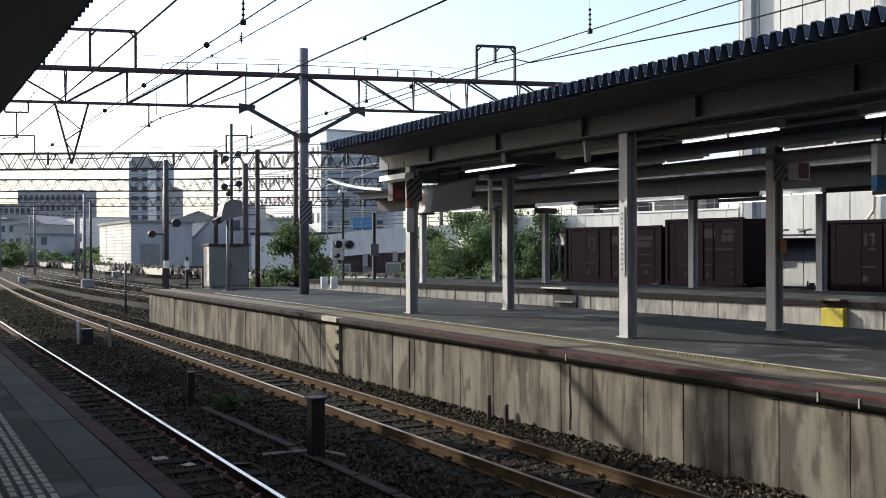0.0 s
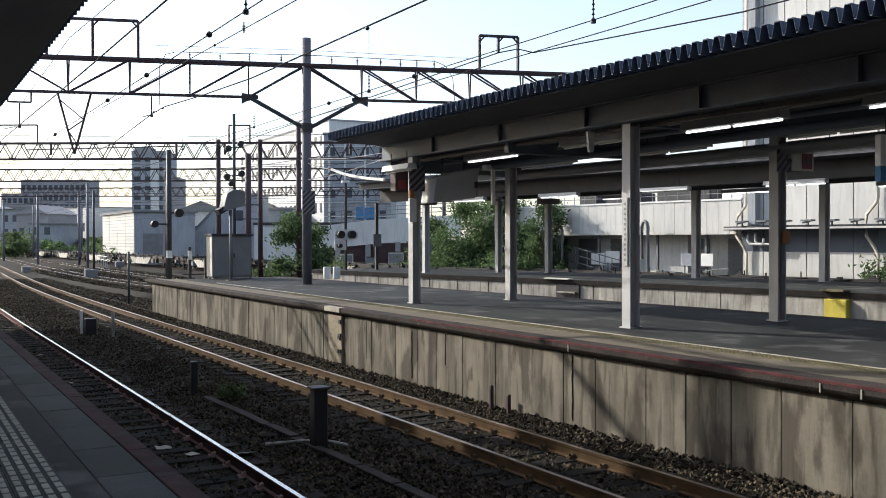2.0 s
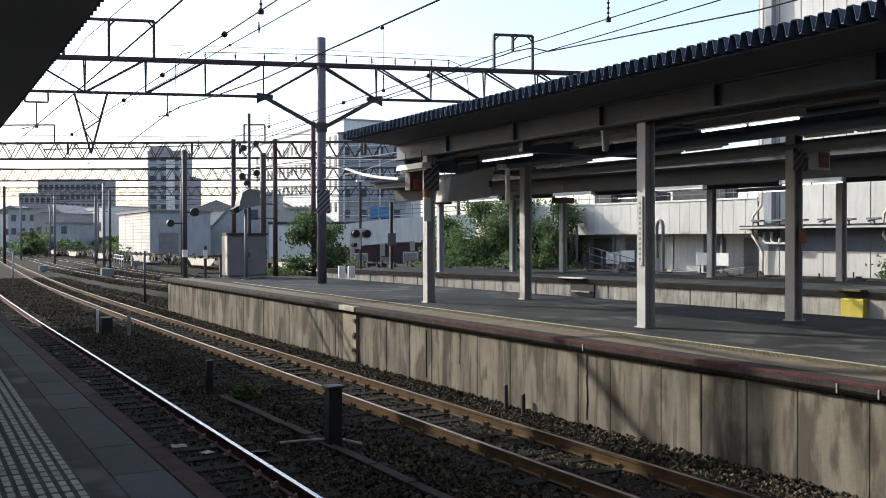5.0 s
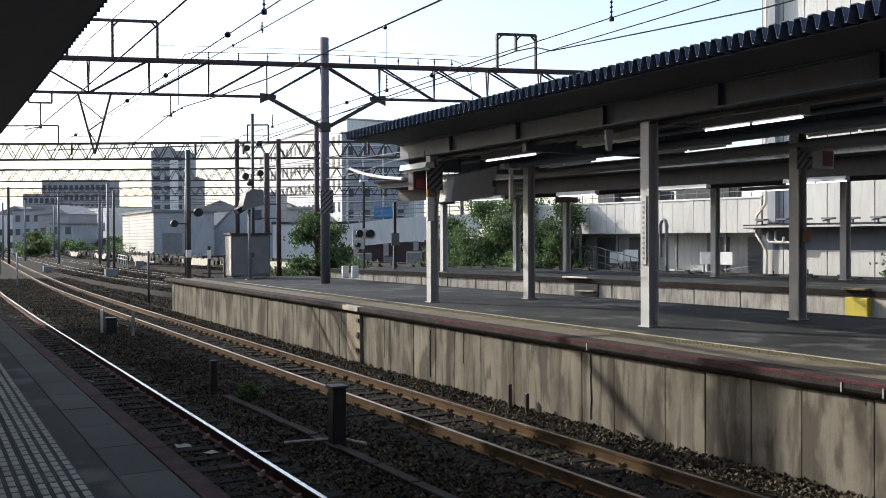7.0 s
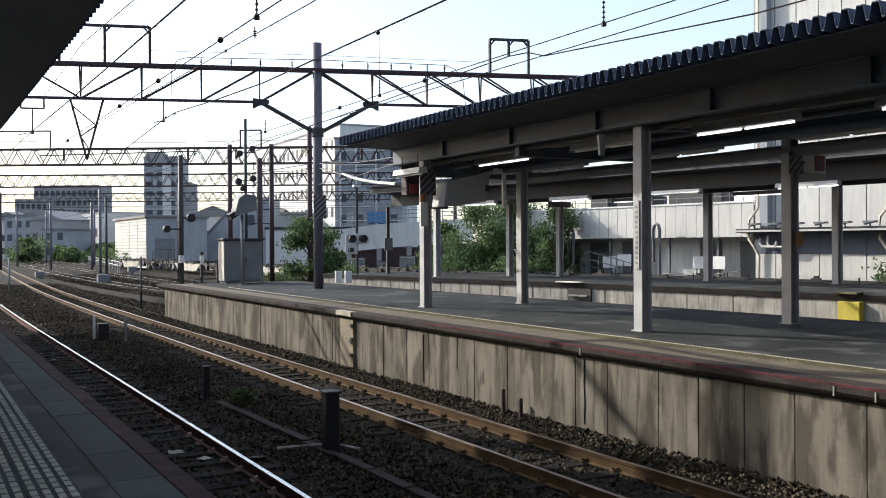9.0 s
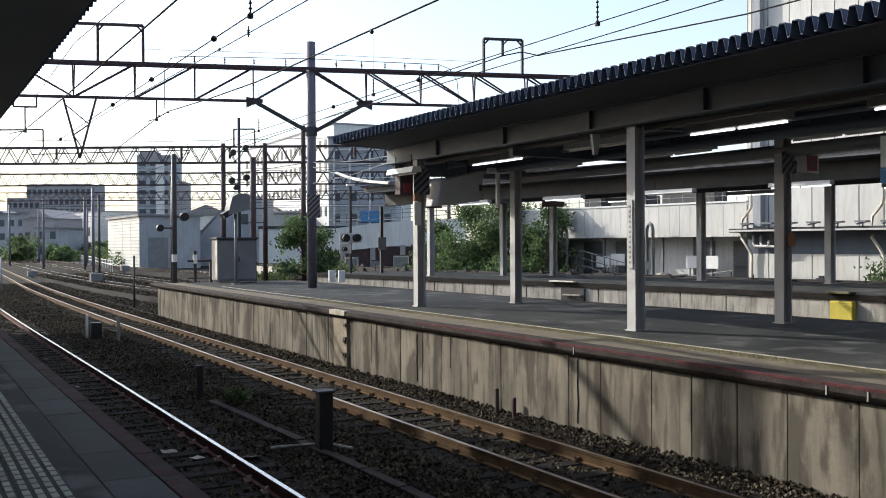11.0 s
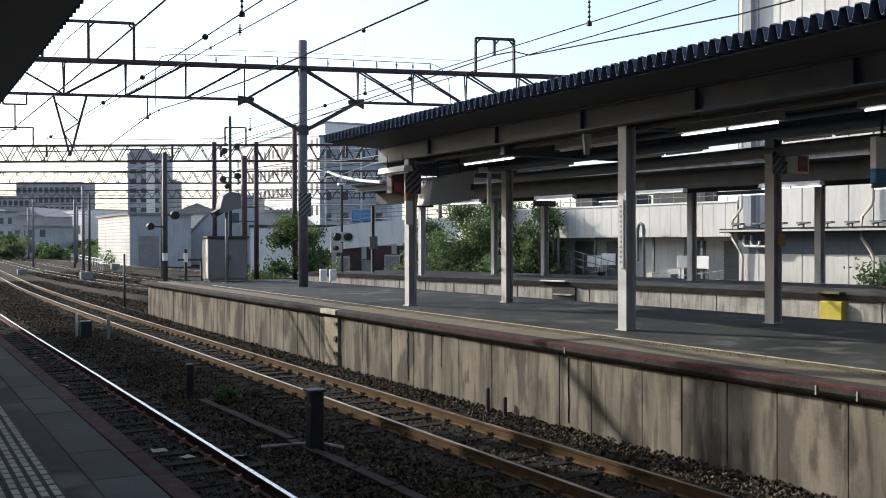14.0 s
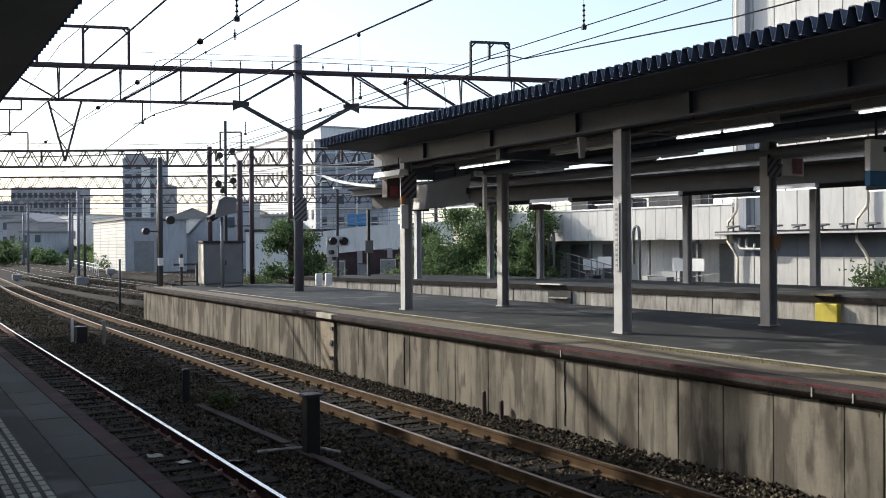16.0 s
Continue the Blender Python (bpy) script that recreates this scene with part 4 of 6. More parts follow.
part("door", bx(0.42, 0.8, -0.3, 0.32, -0.42, 1.0, 0.02), "panel2", ub, "cream door panel")
ub2 = tagged(placed(new("utility_box"), at_works(3.3, 0.1)), "small grey box with a dark opening", "cabinet")
part("body", bx(-0.3, 0.3, -0.25, 0.25, -0.42, 0.7, 0.02), "facade", ub2)
part("opening", bx(-0.12, 0.1, 0.25, 0.27, 0.1, 0.6), "black", ub2)
bin_ = tagged(placed(new("waste_bin"), at_works(8.5, 0.3)), "dark square waste bin", "bin")
part("body", bx(-0.3, 0.3, -0.3, 0.3, -0.42, 0.85, 0.03), "darksteel", bin_)
part("lid", bx(-0.33, 0.33, -0.33, 0.33, 0.85, 0.95, 0.02), "black", bin_)


def rail_fence(name, label, n, pitch, h, rails, slope=0.0, mat="greysteel", r=0.025):
    f = tagged(new(name), label, "fence", group="fences by the works")
    for k in range(n + 1):
        part("fence_post", rod(bmesh.new(), (k * pitch, 0, -0.42), (k * pitch, 0, h + slope * k), r, 6), mat, f)
    for z in rails:
        part("fence_rail", rod(bmesh.new(), (0, 0, z), (n * pitch, 0, z + slope * n), r, 6), mat, f)
    return f


placed(rail_fence("stair_rail", "grey sloping stair rail under the works", 4, 0.9, 1.2, (0.4, 0.8, 1.2), 0.18), at_works(7.0, 0.1, 0.2))
placed(rail_fence("stair_rail", "grey sloping stair rail under the works", 4, 0.9, 1.1, (0.3, 0.7, 1.1), -0.12), at_works(0.6, 0.2, 0.1))
placed(rail_fence("wire_fence", "low thin wire fence along the works", 12, 1.7, 0.75, (0.35, 0.72), 0.0, "darksteel", 0.02), at_works(-20.5, 0.75))
placed(rail_fence("pipe_fence", "pale pipe barrier among weeds", 3, 1.0, 0.5, (0.5,), 0.0, "panel", 0.04), at_works(-1.2, 0.6))
for k, (x, w, h) in enumerate(((11.2, 1.4, 0.5), (8.6, 2.6, 0.42), (4.6, 3.4, 0.5), (1.6, 1.3, 0.62))):
    u = tagged(placed(new("roof_unit"), at_works(x, -2.2, 4.3)), "dark rooftop unit behind the parapet", "roof unit", group="rooftop units")
    part("body", bx(-w / 2, w / 2, -0.6, 0.6, 0, h + 0.35, 0.06), "darksteel" if k < 3 else "signwhite", u)
    part("hood", bx(-w / 2 + 0.15, w / 2 - 0.15, -0.5, 0.5, h + 0.36, h + 0.5, 0.05), "greysteel", u)
placed(rail_fence("roof_rail", "thin grey railing on the works roof", 16, 0.8, 0.95, (0.5, 0.95), 0.0, "greysteel", 0.018), at_works(0.3, -0.8, 4.3))

# white ramp wall with a railing, beyond the third platform
rw = empty("ramp_wall", "white ramp wall with a grey railing", "wall", (33.0, 69.5, 0), -29.94)
bm = bmesh.new()
pr = [(-3.2, 1.9), (7.5, 2.9), (7.5, 4.55), (0.6, 4.2), (-3.2, 3.75)]
vs = [[bm.verts.new((x, d, z)) for x, z in pr] for d in (0, 0.3)]
bm.faces.new(vs[0]); bm.faces.new(vs[1][::-1])
for k in range(5):
    bm.faces.new((vs[0][k], vs[1][k], vs[1][(k + 1) % 5], vs[0][(k + 1) % 5]))
bmesh.ops.recalc_face_normals(bm, faces=bm.faces[:])
part("parapet", bm, "facade", rw)
part("under_wall", bx(-3.2, 7.5, 0.4, 0.5, -0.42, 2.3), "redsteel", rw, "dark brown boarding below the ramp")
for k, (x, w, h) in enumerate(((-1.6, 0.5, 1.9), (0.4, 0.4, 1.6), (2.3, 0.6, 2.0))):
    eq = empty("equipment_cabinet", "pale grey equipment cabinet before the ramp", "cabinet", (33.0 + 0.866 * x - 0.4, 69.5 - 0.5 * x - 0.7, -0.42), -29.94, group="cabinets before the ramp")
    part("body", bx(-w, w, -0.25, 0.25, 0, h, 0.02), "greysteel" if k % 2 else "panel2", eq)
    part("cap", bx(-w - 0.04, w + 0.04, -0.29, 0.29, h, h + 0.06), "darksteel", eq)
    part("door", bx(-w + 0.06, w - 0.06, -0.28, -0.25, 0.12, h - 0.12), "greysteel", eq)
for k in range(12):
    x = -3 + k * 0.9
    z = np.interp(x, (-3.2, 0.6, 7.5), (3.75, 4.2, 4.55))
    part("rail_post", rod(bmesh.new(), (x, 0.15, z), (x, 0.15, z + 1.0), 0.03, 5), "greysteel", rw)
for dz in (0.35, 0.7, 1.0):
    part("rail_bar", tube(bmesh.new(), [(-3.2, 0.15, 3.75 + dz), (0.6, 0.15, 4.2 + dz), (7.5, 0.15, 4.55 + dz)], 0.03, 5), "greysteel", rw)
for k in range(5):
    x = -2.6 + 2.4 * k
    part("pier", bx(x, x + 0.4, 0.05, 0.28, -0.42, np.interp(x, (-3.2, 7.5), (1.9, 2.9))), "brownwall", rw)
# sloping blue-grey shed roof behind the shed
sl = empty("slope_roof_house", "blue-grey house with a steep lean-to roof", "building", (39.4, 127.3, 0), -29.94)
bm = bmesh.new()
pr = [(-5.0, -0.42), (4.2, -0.42), (4.2, 8.9), (0.3, 8.9), (-5.0, 3.2)]
vs = [[bm.verts.new((x, d, z)) for x, z in pr] for d in (0, 8)]
bm.faces.new(vs[0]); bm.faces.new(vs[1][::-1])
for k in range(5):
    bm.faces.new((vs[0][k], vs[1][k], vs[1][(k + 1) % 5], vs[0][(k + 1) % 5]))
bmesh.ops.recalc_face_normals(bm, faces=bm.faces[:])
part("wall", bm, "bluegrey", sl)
part("roof_edge", bar(bmesh.new(), (-5.0, -0.1, 3.25), (0.3, -0.1, 8.95), 0.25), "greysteel", sl)
part("window", bx(1.2, 2.2, -0.05, 0.02, 5.2, 6.6), "window", sl)


# ---- plants ----
def leaf_mesh(name, blobs, count, size, mat, seed):
    """Many single leaves spread through uneven clumps of (x, y, z, rx, rz)."""
    r = np.random.default_rng(seed)
    wts = np.array([b[3] * b[3] * b[4] for b in blobs])
    pick = r.choice(len(blobs), count, p=wts / wts.sum())
    u = r.normal(size=(count, 3))
    rad = np.full(count, 0.55)
    B = np.array([b[:5] for b in blobs])[pick]
    c = B[:, :3] + u * rad[:, None] * np.stack([B[:, 3], B[:, 3], B[:, 4]], 1)
    a = r.normal(size=(count, 3)); a /= np.linalg.norm(a, axis=1)[:, None]
    b = np.cross(a, r.normal(size=(count, 3))); b /= np.linalg.norm(b, axis=1)[:, None]
    s = size * (0.6 + 0.8 * r.random(count))[:, None]
    v = np.stack([c - a * s, c + b * s * 0.45, c + a * s, c - b * s * 0.45], 1)
    me = bpy.data.meshes.new(name)
    me.from_pydata(v.reshape(-1, 3).tolist(), [], (np.arange(4)[None] + 4 * np.arange(count)[:, None]).tolist())
    me.materials.append(M[mat])
    return me


def tree(x, y, h, spread, label, seed, z0=-0.42, leaves=4200, mat="leaf", size=0.11, bare=0.35):
    t = empty("tree", label, "tree", (x, y, z0))
    rr = random.Random(seed)
    bm = bmesh.new()
    pts = [(0, 0, 0), (rr.uniform(-.1, .1), rr.uniform(-.1, .1), h * 0.3), (rr.uniform(-.2, .2), rr.uniform(-.2, .2), h * 0.62), (0, 0, h * 0.9)]
    for i, (p, q) in enumerate(zip(pts, pts[1:])):
        rod(bm, p, q, 0.09 * h / 5 * (1 - i * 0.27), 7, 0.09 * h / 5 * (0.73 - i * 0.27))
    part("trunk", bm, "bark", t)
    blobs = []
    for k in range(18):
        a = k * 2.4 + rr.uniform(-0.4, 0.4)
        z = h * rr.uniform(bare + 0.05, 0.92)
        d = spread * rr.uniform(0.35, 0.9) * (1.1 - 0.5 * z / h)
        e = Vector((math.cos(a) * d, math.sin(a) * d, z))
        part("limb", rod(bmesh.new(), Vector((0, 0, z * 0.72)), e, 0.035, 5, 0.012), "bark", t)
        s = spread * rr.uniform(0.16, 0.42)
        blobs.append((e.x, e.y, e.z, s, s * rr.uniform(0.6, 1.0)))
    blobs.append((0, 0, h * 0.92, spread * 0.3, h * 0.12))
    cr = new("crown", leaf_mesh("crown", blobs, leaves, size, mat, seed))
    cr.parent = t
    return t


def bush(x, y, w, h, label, seed, leaves=1500, mat="leaf", z0=-0.42, size=0.09):
    t = empty("bush", label, "bush", (x, y, z0), group="bushes")
    rr = random.Random(seed)
    blobs = [(rr.uniform(-w, w) * 0.6, rr.uniform(-w, w) * 0.6, h * rr.uniform(0.25, 0.75), w * rr.uniform(0.25, 0.5), h * rr.uniform(0.15, 0.3)) for _ in range(16)]
    for b in blobs[:6]:
        part("stem", rod(bmesh.new(), (b[0] * 0.2, b[1] * 0.2, 0), b[:3], 0.03, 5, 0.01), "bark", t)
    c = new("foliage", leaf_mesh("foliage", blobs, leaves, size, mat, seed))
    c.parent = t
    return t


tree(21.3, 54.6, 4.5, 1.6, "small leafy tree with a thin trunk in the yard", 3, leaves=5200, size=0.12, bare=0.25)
tree(23.0, 55.8, 4.0, 1.1, "slender light-green sapling in the yard", 5, leaves=1800, mat="leaf2")
tree(30.6, 50.0, 5.4, 2.5, "dense dark-green tree behind the far platform", 7, leaves=10000, bare=0.0, size=0.1)
tree(31.9, 47.6, 5.6, 2.5, "dense dark-green tree behind the far platform", 8, leaves=10000, bare=0.0, size=0.1)
tree(31.6, 43.6, 4.9, 1.9, "dark-green tree beside the white wall", 9, leaves=7500, bare=0.0, size=0.1)
tree(30.0, 53.8, 4.2, 1.8, "light-green feathery tree behind the far platform", 10, leaves=7000, mat="leaf2", bare=0.0, size=0.12)
bush(35.2, 24.6, 1.1, 2.2, "green shrub against the works wall", 11)
bush(33.6, 31.5, 1.0, 1.2, "low green weeds beside the works", 12, 1200, "leaf2")
bush(29.5, 49.5, 3.2, 2.6, "dark green undergrowth below the trees", 61, 5500, "leaf", size=0.1)
bush(31.2, 45.5, 2.8, 2.4, "dark green undergrowth below the trees", 62, 4500, "leaf", size=0.1)
bush(24.5, 57.5, 1.6, 1.9, "green weeds along the freight line", 13, 1800, "leaf2")
bush(21.5, 60.0, 1.5, 1.5, "green weeds along the freight line", 14, 1400, "leaf2")
for i in range(12):
    bush(26.5 + 1.1 * i * (0.4 + 0.3 * (i % 3)), 130 + 9 * i, 2.6, 2.0 + 0.9 * (i % 3), "green scrub along the yard's edge", 20 + i, 700, "leaf2" if i % 2 else "leaf", size=0.22)
for i in range(7):
    bush(16.5 + 2.0 * i, 175 + 8 * i, 3.2, 3.0 + 0.9 * (i % 3), "green scrub along the yard's edge", 50 + i, 700, "leaf", size=0.25)
bush(5.0, 16.0, 0.24, 0.34, "small green weed between the tracks", 40, 420, "leaf2", -0.15, 0.04)

# ---- things on the island platform ----
cb = empty("relay_cabinet", "grey metal relay cabinet with one side painted as sunlit", "cabinet", (10.66, 36.2, TOP))
part("body", bx(0, 1.5, 0, 0.8, 0.06, 1.66, 0.015), "greysteel", cb)
# cream panel puts the sun on this side into its colour
part("side_panel", bx(-0.03, 0.0, 0.04, 0.76, 0.1, 1.62), "panel2", cb, "cream panel for the sunlit side")
part("roof", bx(-0.08, 1.58, -0.08, 0.88, 1.66, 1.74, 0.01), "darksteel", cb)
for k in range(2):
    part("door", bx(0.04 + 0.72 * k, 0.74 + 0.72 * k, -0.025, 0.0, 0.12, 1.6, 0.006), "greysteel", cb)
    part("handle", bx(0.66 + 0.14 * k, 0.7 + 0.14 * k, -0.06, -0.025, 0.8, 0.98), "darksteel", cb)
part("plinth", bx(0.03, 1.47, 0.03, 0.77, 0.0, 0.06), "concrete2", cb)

fl = empty("hooded_camera_pole", "grey pole with a tilted hooded box", "pole", (10.85, 34.6, TOP))
part("pole", rod(bmesh.new(), (0, 0, 0), (0, 0, 2.6), 0.055, 10), "greysteel", fl, smooth=True)
part("foot", bx(-0.14, 0.14, -0.14, 0.14, 0, 0.03), "greysteel", fl)
bm = bmesh.new()
pr = [(-0.35, 2.55), (0.45, 2.75), (0.45, 3.3), (0.05, 3.36), (-0.2, 3.2), (-0.3, 2.85)]
vs = [[bm.verts.new((x, d, z)) for x, z in pr] for d in (-0.3, 0.3)]
bm.faces.new(vs[0]); bm.faces.new(vs[1][::-1])
for k in range(6):
    bm.faces.new((vs[0][k], vs[1][k], vs[1][(k + 1) % 6], vs[0][(k + 1) % 6]))
bmesh.ops.recalc_face_normals(bm, faces=bm.faces[:])
part("hood", bm, "greysteel", fl, "weathered grey sheet-metal hood")
part("lens_shade", bar(bmesh.new(), (-0.5, 0, 2.5), (-0.2, 0, 2.68), 0.5, 0.2), "black", fl)

# signal mast at the platform's end
sg = empty("signal_mast", "dark steel signal mast with round black heads", "railway signal", (9.6, 38.6, -0.42))
part("mast", rod(bmesh.new(), (0, 0, 0), (0, 0, 6.6), 0.105, 10), "darksteel", sg, smooth=True)
part("collar", rod(bmesh.new(), (0, 0, 2.3), (0, 0, 2.6), 0.115, 10), "whitepaint", sg)
for x, z, r in ((0.36, 4.1, 0.17), (-0.6, 3.65, 0.14)):
    part("arm", bar(bmesh.new(), (0, 0, z), (x, -0.1, z), 0.06), "darksteel", sg)
    part("signal_head", rod(bmesh.new(), (x, -0.25, z), (x, -0.02, z), r, 14), "black", sg)
p2 = empty("gate_barrier", "dark end-of-platform barrier with white bands", "barrier", (10.15, 37.6, -0.42))
for k in range(4):
    part("upright", bx(k * 0.62 - 0.05, k * 0.62 + 0.05, -0.05, 0.05, 0, 2.75 if k < 1 else 2.4), "darksteel", p2)
part("band", bx(-0.07, 0.07, -0.07, 0.07, 2.25, 2.6), "whitepaint", p2)
part("rail", bx(-0.3, 1.95, -0.03, 0.03, 2.3, 2.38), "darksteel", p2)
part("rail", bx(-0.3, 1.95, -0.03, 0.03, 1.65, 1.7), "darksteel", p2)
part("sign_plate", bx(1.2, 1.5, -0.09, -0.052, 1.6, 2.1), "greysteel", p2)

# round twin signal on the third platform's tip
tw = empty("twin_signal", "twin round black signals on a dark pole", "railway signal", (19.5, 43.6, TOP))
part("pole", rod(bmesh.new(), (0, 0, 0), (0, 0, 4.3), 0.07, 8), "darksteel", tw)
part("lamp_cap", bx(-0.2, 0.2, -0.08, 0.08, 4.3, 4.42), "signwhite", tw)
for x, z, r in ((-0.36, 1.75, 0.19), (0.24, 1.75, 0.19), (-0.42, 1.2, 0.11)):
    h = part("signal_head", rod(bmesh.new(), (x, -0.34, z), (x, -0.1, z), r, 16), "black", tw)
    part("backing", rod(bmesh.new(), (x + 0.17, -0.09, z - 0.04), (x + 0.17, -0.05, z - 0.04), r * 1.15, 16), "signwhite", h)
part("arm", bx(-0.6, 0.45, -0.045, 0.02, 1.7, 1.78), "darksteel", tw)
part("board", bx(-0.62, 0.46, -0.075, -0.05, 1.5, 2.0, 0.004), "signwhite", tw, "white backing board")
part("board", bx(-0.64, 0.0, -0.075, -0.05, 0.98, 1.46, 0.004), "signwhite", tw, "white backing board")
for x, y, h in ((20.9, 43.0, 3.3), (22.3, 41.8, 3.0), (23.2, 42.0, 2.2)):
    q = empty("notice_post", "dark post with a small pale plate", "post", (x, y, TOP), group="posts at the far platform's tip")
    part("pole", bx(-0.07, 0.07, -0.07, 0.07, 0, h), "darksteel", q)
    part("plate", bx(-0.22, 0.22, -0.1, -0.07, h * 0.35, h * 0.35 + 0.62), "greysteel", q)
for k in range(2):
    wp = empty("white_marker", "short white marker post at the platform's rim", "marker post", (14.42 + 0.36 * k, 34.0 - 0.1 * k, TOP), group="marker posts")
    part("block", bx(-0.13, 0.13, -0.06, 0.06, 0, 0.46, 0.015), "signwhite", wp)

# hazard plates, signs and fittings on masts and posts
def hazard(name, x, y, z, w, h, n, m=None):
    t = empty(name, "red and white striped warning plate", "warning plate", (x, y, z), group="striped warning plates")
    part("plate", bx(-w / 2, w / 2, -0.012, 0.0, 0, h), "greysteel", t)
    for k in range(n):
        a = -h + (k + 0.25) * (w + h) / n
        b = a + (w + h) / n * 0.45
        bm = bmesh.new()
        pts = []
        for (u0, u1) in ((a, b),):
            # a slanting stripe cut to the plate
            poly = []
            for i in range(21):
                z_ = h * i / 20
                poly.append((max(-0, min(w, u0 + z_)), max(0, min(w, u1 + z_)), z_))
            ring = [p for p in poly if p[1] - p[0] > 0.002]
            if len(ring) < 2:
                continue
            left = [bm.verts.new((p[0] - w / 2, -0.016, p[2])) for p in ring]
            right = [bm.verts.new((p[1] - w / 2, -0.016, p[2])) for p in ring]
            for i in range(len(ring) - 1):
                bm.faces.new((left[i], right[i], right[i + 1], left[i + 1]))
        if len(bm.verts):
            part("stripe", bm, "redsteel", t)
        else:
            bm.free()
    return t


hazard("striped_plate", MX, MY - 0.175, 3.45, 0.42, 0.78, 7).rotation_euler.z = radians(-22)
hazard("striped_plate", 10.66, 19.9 - 0.13, 3.72, 0.38, 0.6, 6).rotation_euler.z = radians(-15)
hazard("striped_plate", 13.96, 12.1 - 0.13, 3.8, 0.36, 0.4, 5)
eb = empty("emergency_sign", "white sign with a red square and pale symbol", "sign", (14.44, 11.95, 3.83))
part("plate", bx(-0.28, 0.28, -0.012, 0.012, 0, 0.36), "panel2", eb)
part("red_square", bx(-0.02, 0.24, -0.02, -0.012, 0.04, 0.32), "red", eb)
part("symbol", rod(bmesh.new(), (0.11, -0.026, 0.18), (0.11, -0.02, 0.18), 0.06, 10), "tan", eb)
part("bracket", bx(-0.4, -0.28, -0.01, 0.01, 0.16, 0.2), "darksteel", eb)
os_ = empty("small_notice", "small orange-brown notice on a post", "sign", (13.96, 11.98, 2.5))
part("plate", bx(-0.02, 0.16, -0.02, 0.0, 0, 0.24), "orange", os_)
pl = empty("post_label", "tall narrow pale label with dark marks", "label", (10.69, 12.45, 2.15))
part("plate", bx(-0.018, -0.01, -0.06, 0.06, 0, 1.15), "post", pl)
for k in range(12):
    part("mark", bx(-0.022, -0.018, -0.025, 0.025, 0.08 + k * 0.085, 0.12 + k * 0.085), "greysteel", pl)
bxr = empty("alarm_box", "dark red equipment box with a red sign", "equipment box", (10.95, 20.9, 3.7))
part("body", bx(-0.36, 0.1, -0.18, 0.12, 0.06, 0.56, 0.02), "redsteel", bxr)
part("red_sign", bx(-0.3, -0.1, -0.22, -0.2, 0.12, 0.34), "red", bxr)
part("hanger", bx(-0.05, 0.05, -0.05, 0.05, 0.62, 0.76), "darksteel", bxr)
bl = empty("beacon", "small orange beacon on a white bracket", "beacon", (10.5, 19.75, 3.0))
part("bracket", bx(-0.06, 0.12, -0.03, 0.03, 0, 0.55), "signwhite", bl)
part("lamp", rod(bmesh.new(), (0, 0, 0.56), (0, 0, 0.74), 0.07, 10), "orange", bl)
dp = empty("departure_board", "grey back of a hanging departure board", "departure board", (11.62, 19.75, 3.42))
bm = bmesh.new()
pr = [(-0.72, 0.02), (0.45, 0.16), (0.58, 0.9), (-0.62, 0.62)]
vs = [[bm.verts.new((x, d, z)) for x, z in pr] for d in (-0.3, 0.3)]
bm.faces.new(vs[0]); bm.faces.new(vs[1][::-1])
for k in range(4):
    bm.faces.new((vs[0][k], vs[1][k], vs[1][(k + 1) % 4], vs[0][(k + 1) % 4]))
bmesh.ops.recalc_face_normals(bm, faces=bm.faces[:])
bmesh.ops.bevel(bm, geom=bm.edges[:], offset=0.02, segments=1, affect="EDGES")
part("casing", bm, "post", dp)
part("hinge", bx(0.42, 0.5, -0.33, -0.3, 0.4, 0.55), "darksteel", dp)
for x in (-0.3, 0.3):
    part("hanger", rod(bmesh.new(), (x, 0, 0.6), (x, 0, 1.4), 0.025, 6), "darksteel", dp)
ns = empty("station_sign", "hanging white station sign with a blue band", "sign", (12.35, 8.9, 3.42))
part("panel", bx(0, 1.9, -0.05, 0.05, 0.22, 0.68, 0.008), "signwhite", ns)
part("blue_band", bx(0, 1.9, -0.05, 0.05, 0.0, 0.215, 0.006), "blue", ns)
part("mark", bx(0.3, 0.42, -0.058, -0.05, 0.5, 0.58), "darksteel", ns)
part("text_bar", bx(0.5, 1.4, -0.058, -0.05, 0.3, 0.36), "darksteel", ns)
for x in (0.2, 1.7):
    part("hanger", rod(bmesh.new(), (x, 0, 0.68), (x, 0, 1.3), 0.02, 6), "darksteel", ns)


# strip lamps under the roofs
def strip_lamp(lit=True, L=2.08):
    t = tagged(new("strip_lamp"), "white fluorescent strip lamp under the platform roof" if lit else "unlit strip lamp with a white housing", "lamp",
               group="strip lamps under the roofs")
    bm = bmesh.new()
    pr = [(-0.13, 0.0), (0.13, 0.0), (0.1, 0.13), (-0.1, 0.13)]
    vs = [[bm.verts.new((x, y, z)) for x, z in pr] for y in (-L / 2, L / 2)]
    bm.faces.new(vs[0]); bm.faces.new(vs[1][::-1])
    for k in range(4):
        bm.faces.new((vs[0][k], vs[1][k], vs[1][(k + 1) % 4], vs[0][(k + 1) % 4]))
    bmesh.ops.recalc_face_normals(bm, faces=bm.faces[:])
    part("housing", bm, "post" if lit else "signwhite", t)
    for k in (-1, 1):
        part("tube", rod(bmesh.new(), (0, k * L / 4 - L * 0.23, -0.025), (0, k * L / 4 + L * 0.23, -0.025), 0.019, 8), "tube" if lit else "signwhite", t)
    part("stem", rod(bmesh.new(), (0, -L * 0.3, 0.12), (0, -L * 0.3, 0.42), 0.012, 5), "darksteel", t)
    part("stem", rod(bmesh.new(), (0, L * 0.3, 0.12), (0, L * 0.3, 0.42), 0.012, 5), "darksteel", t)
    return t


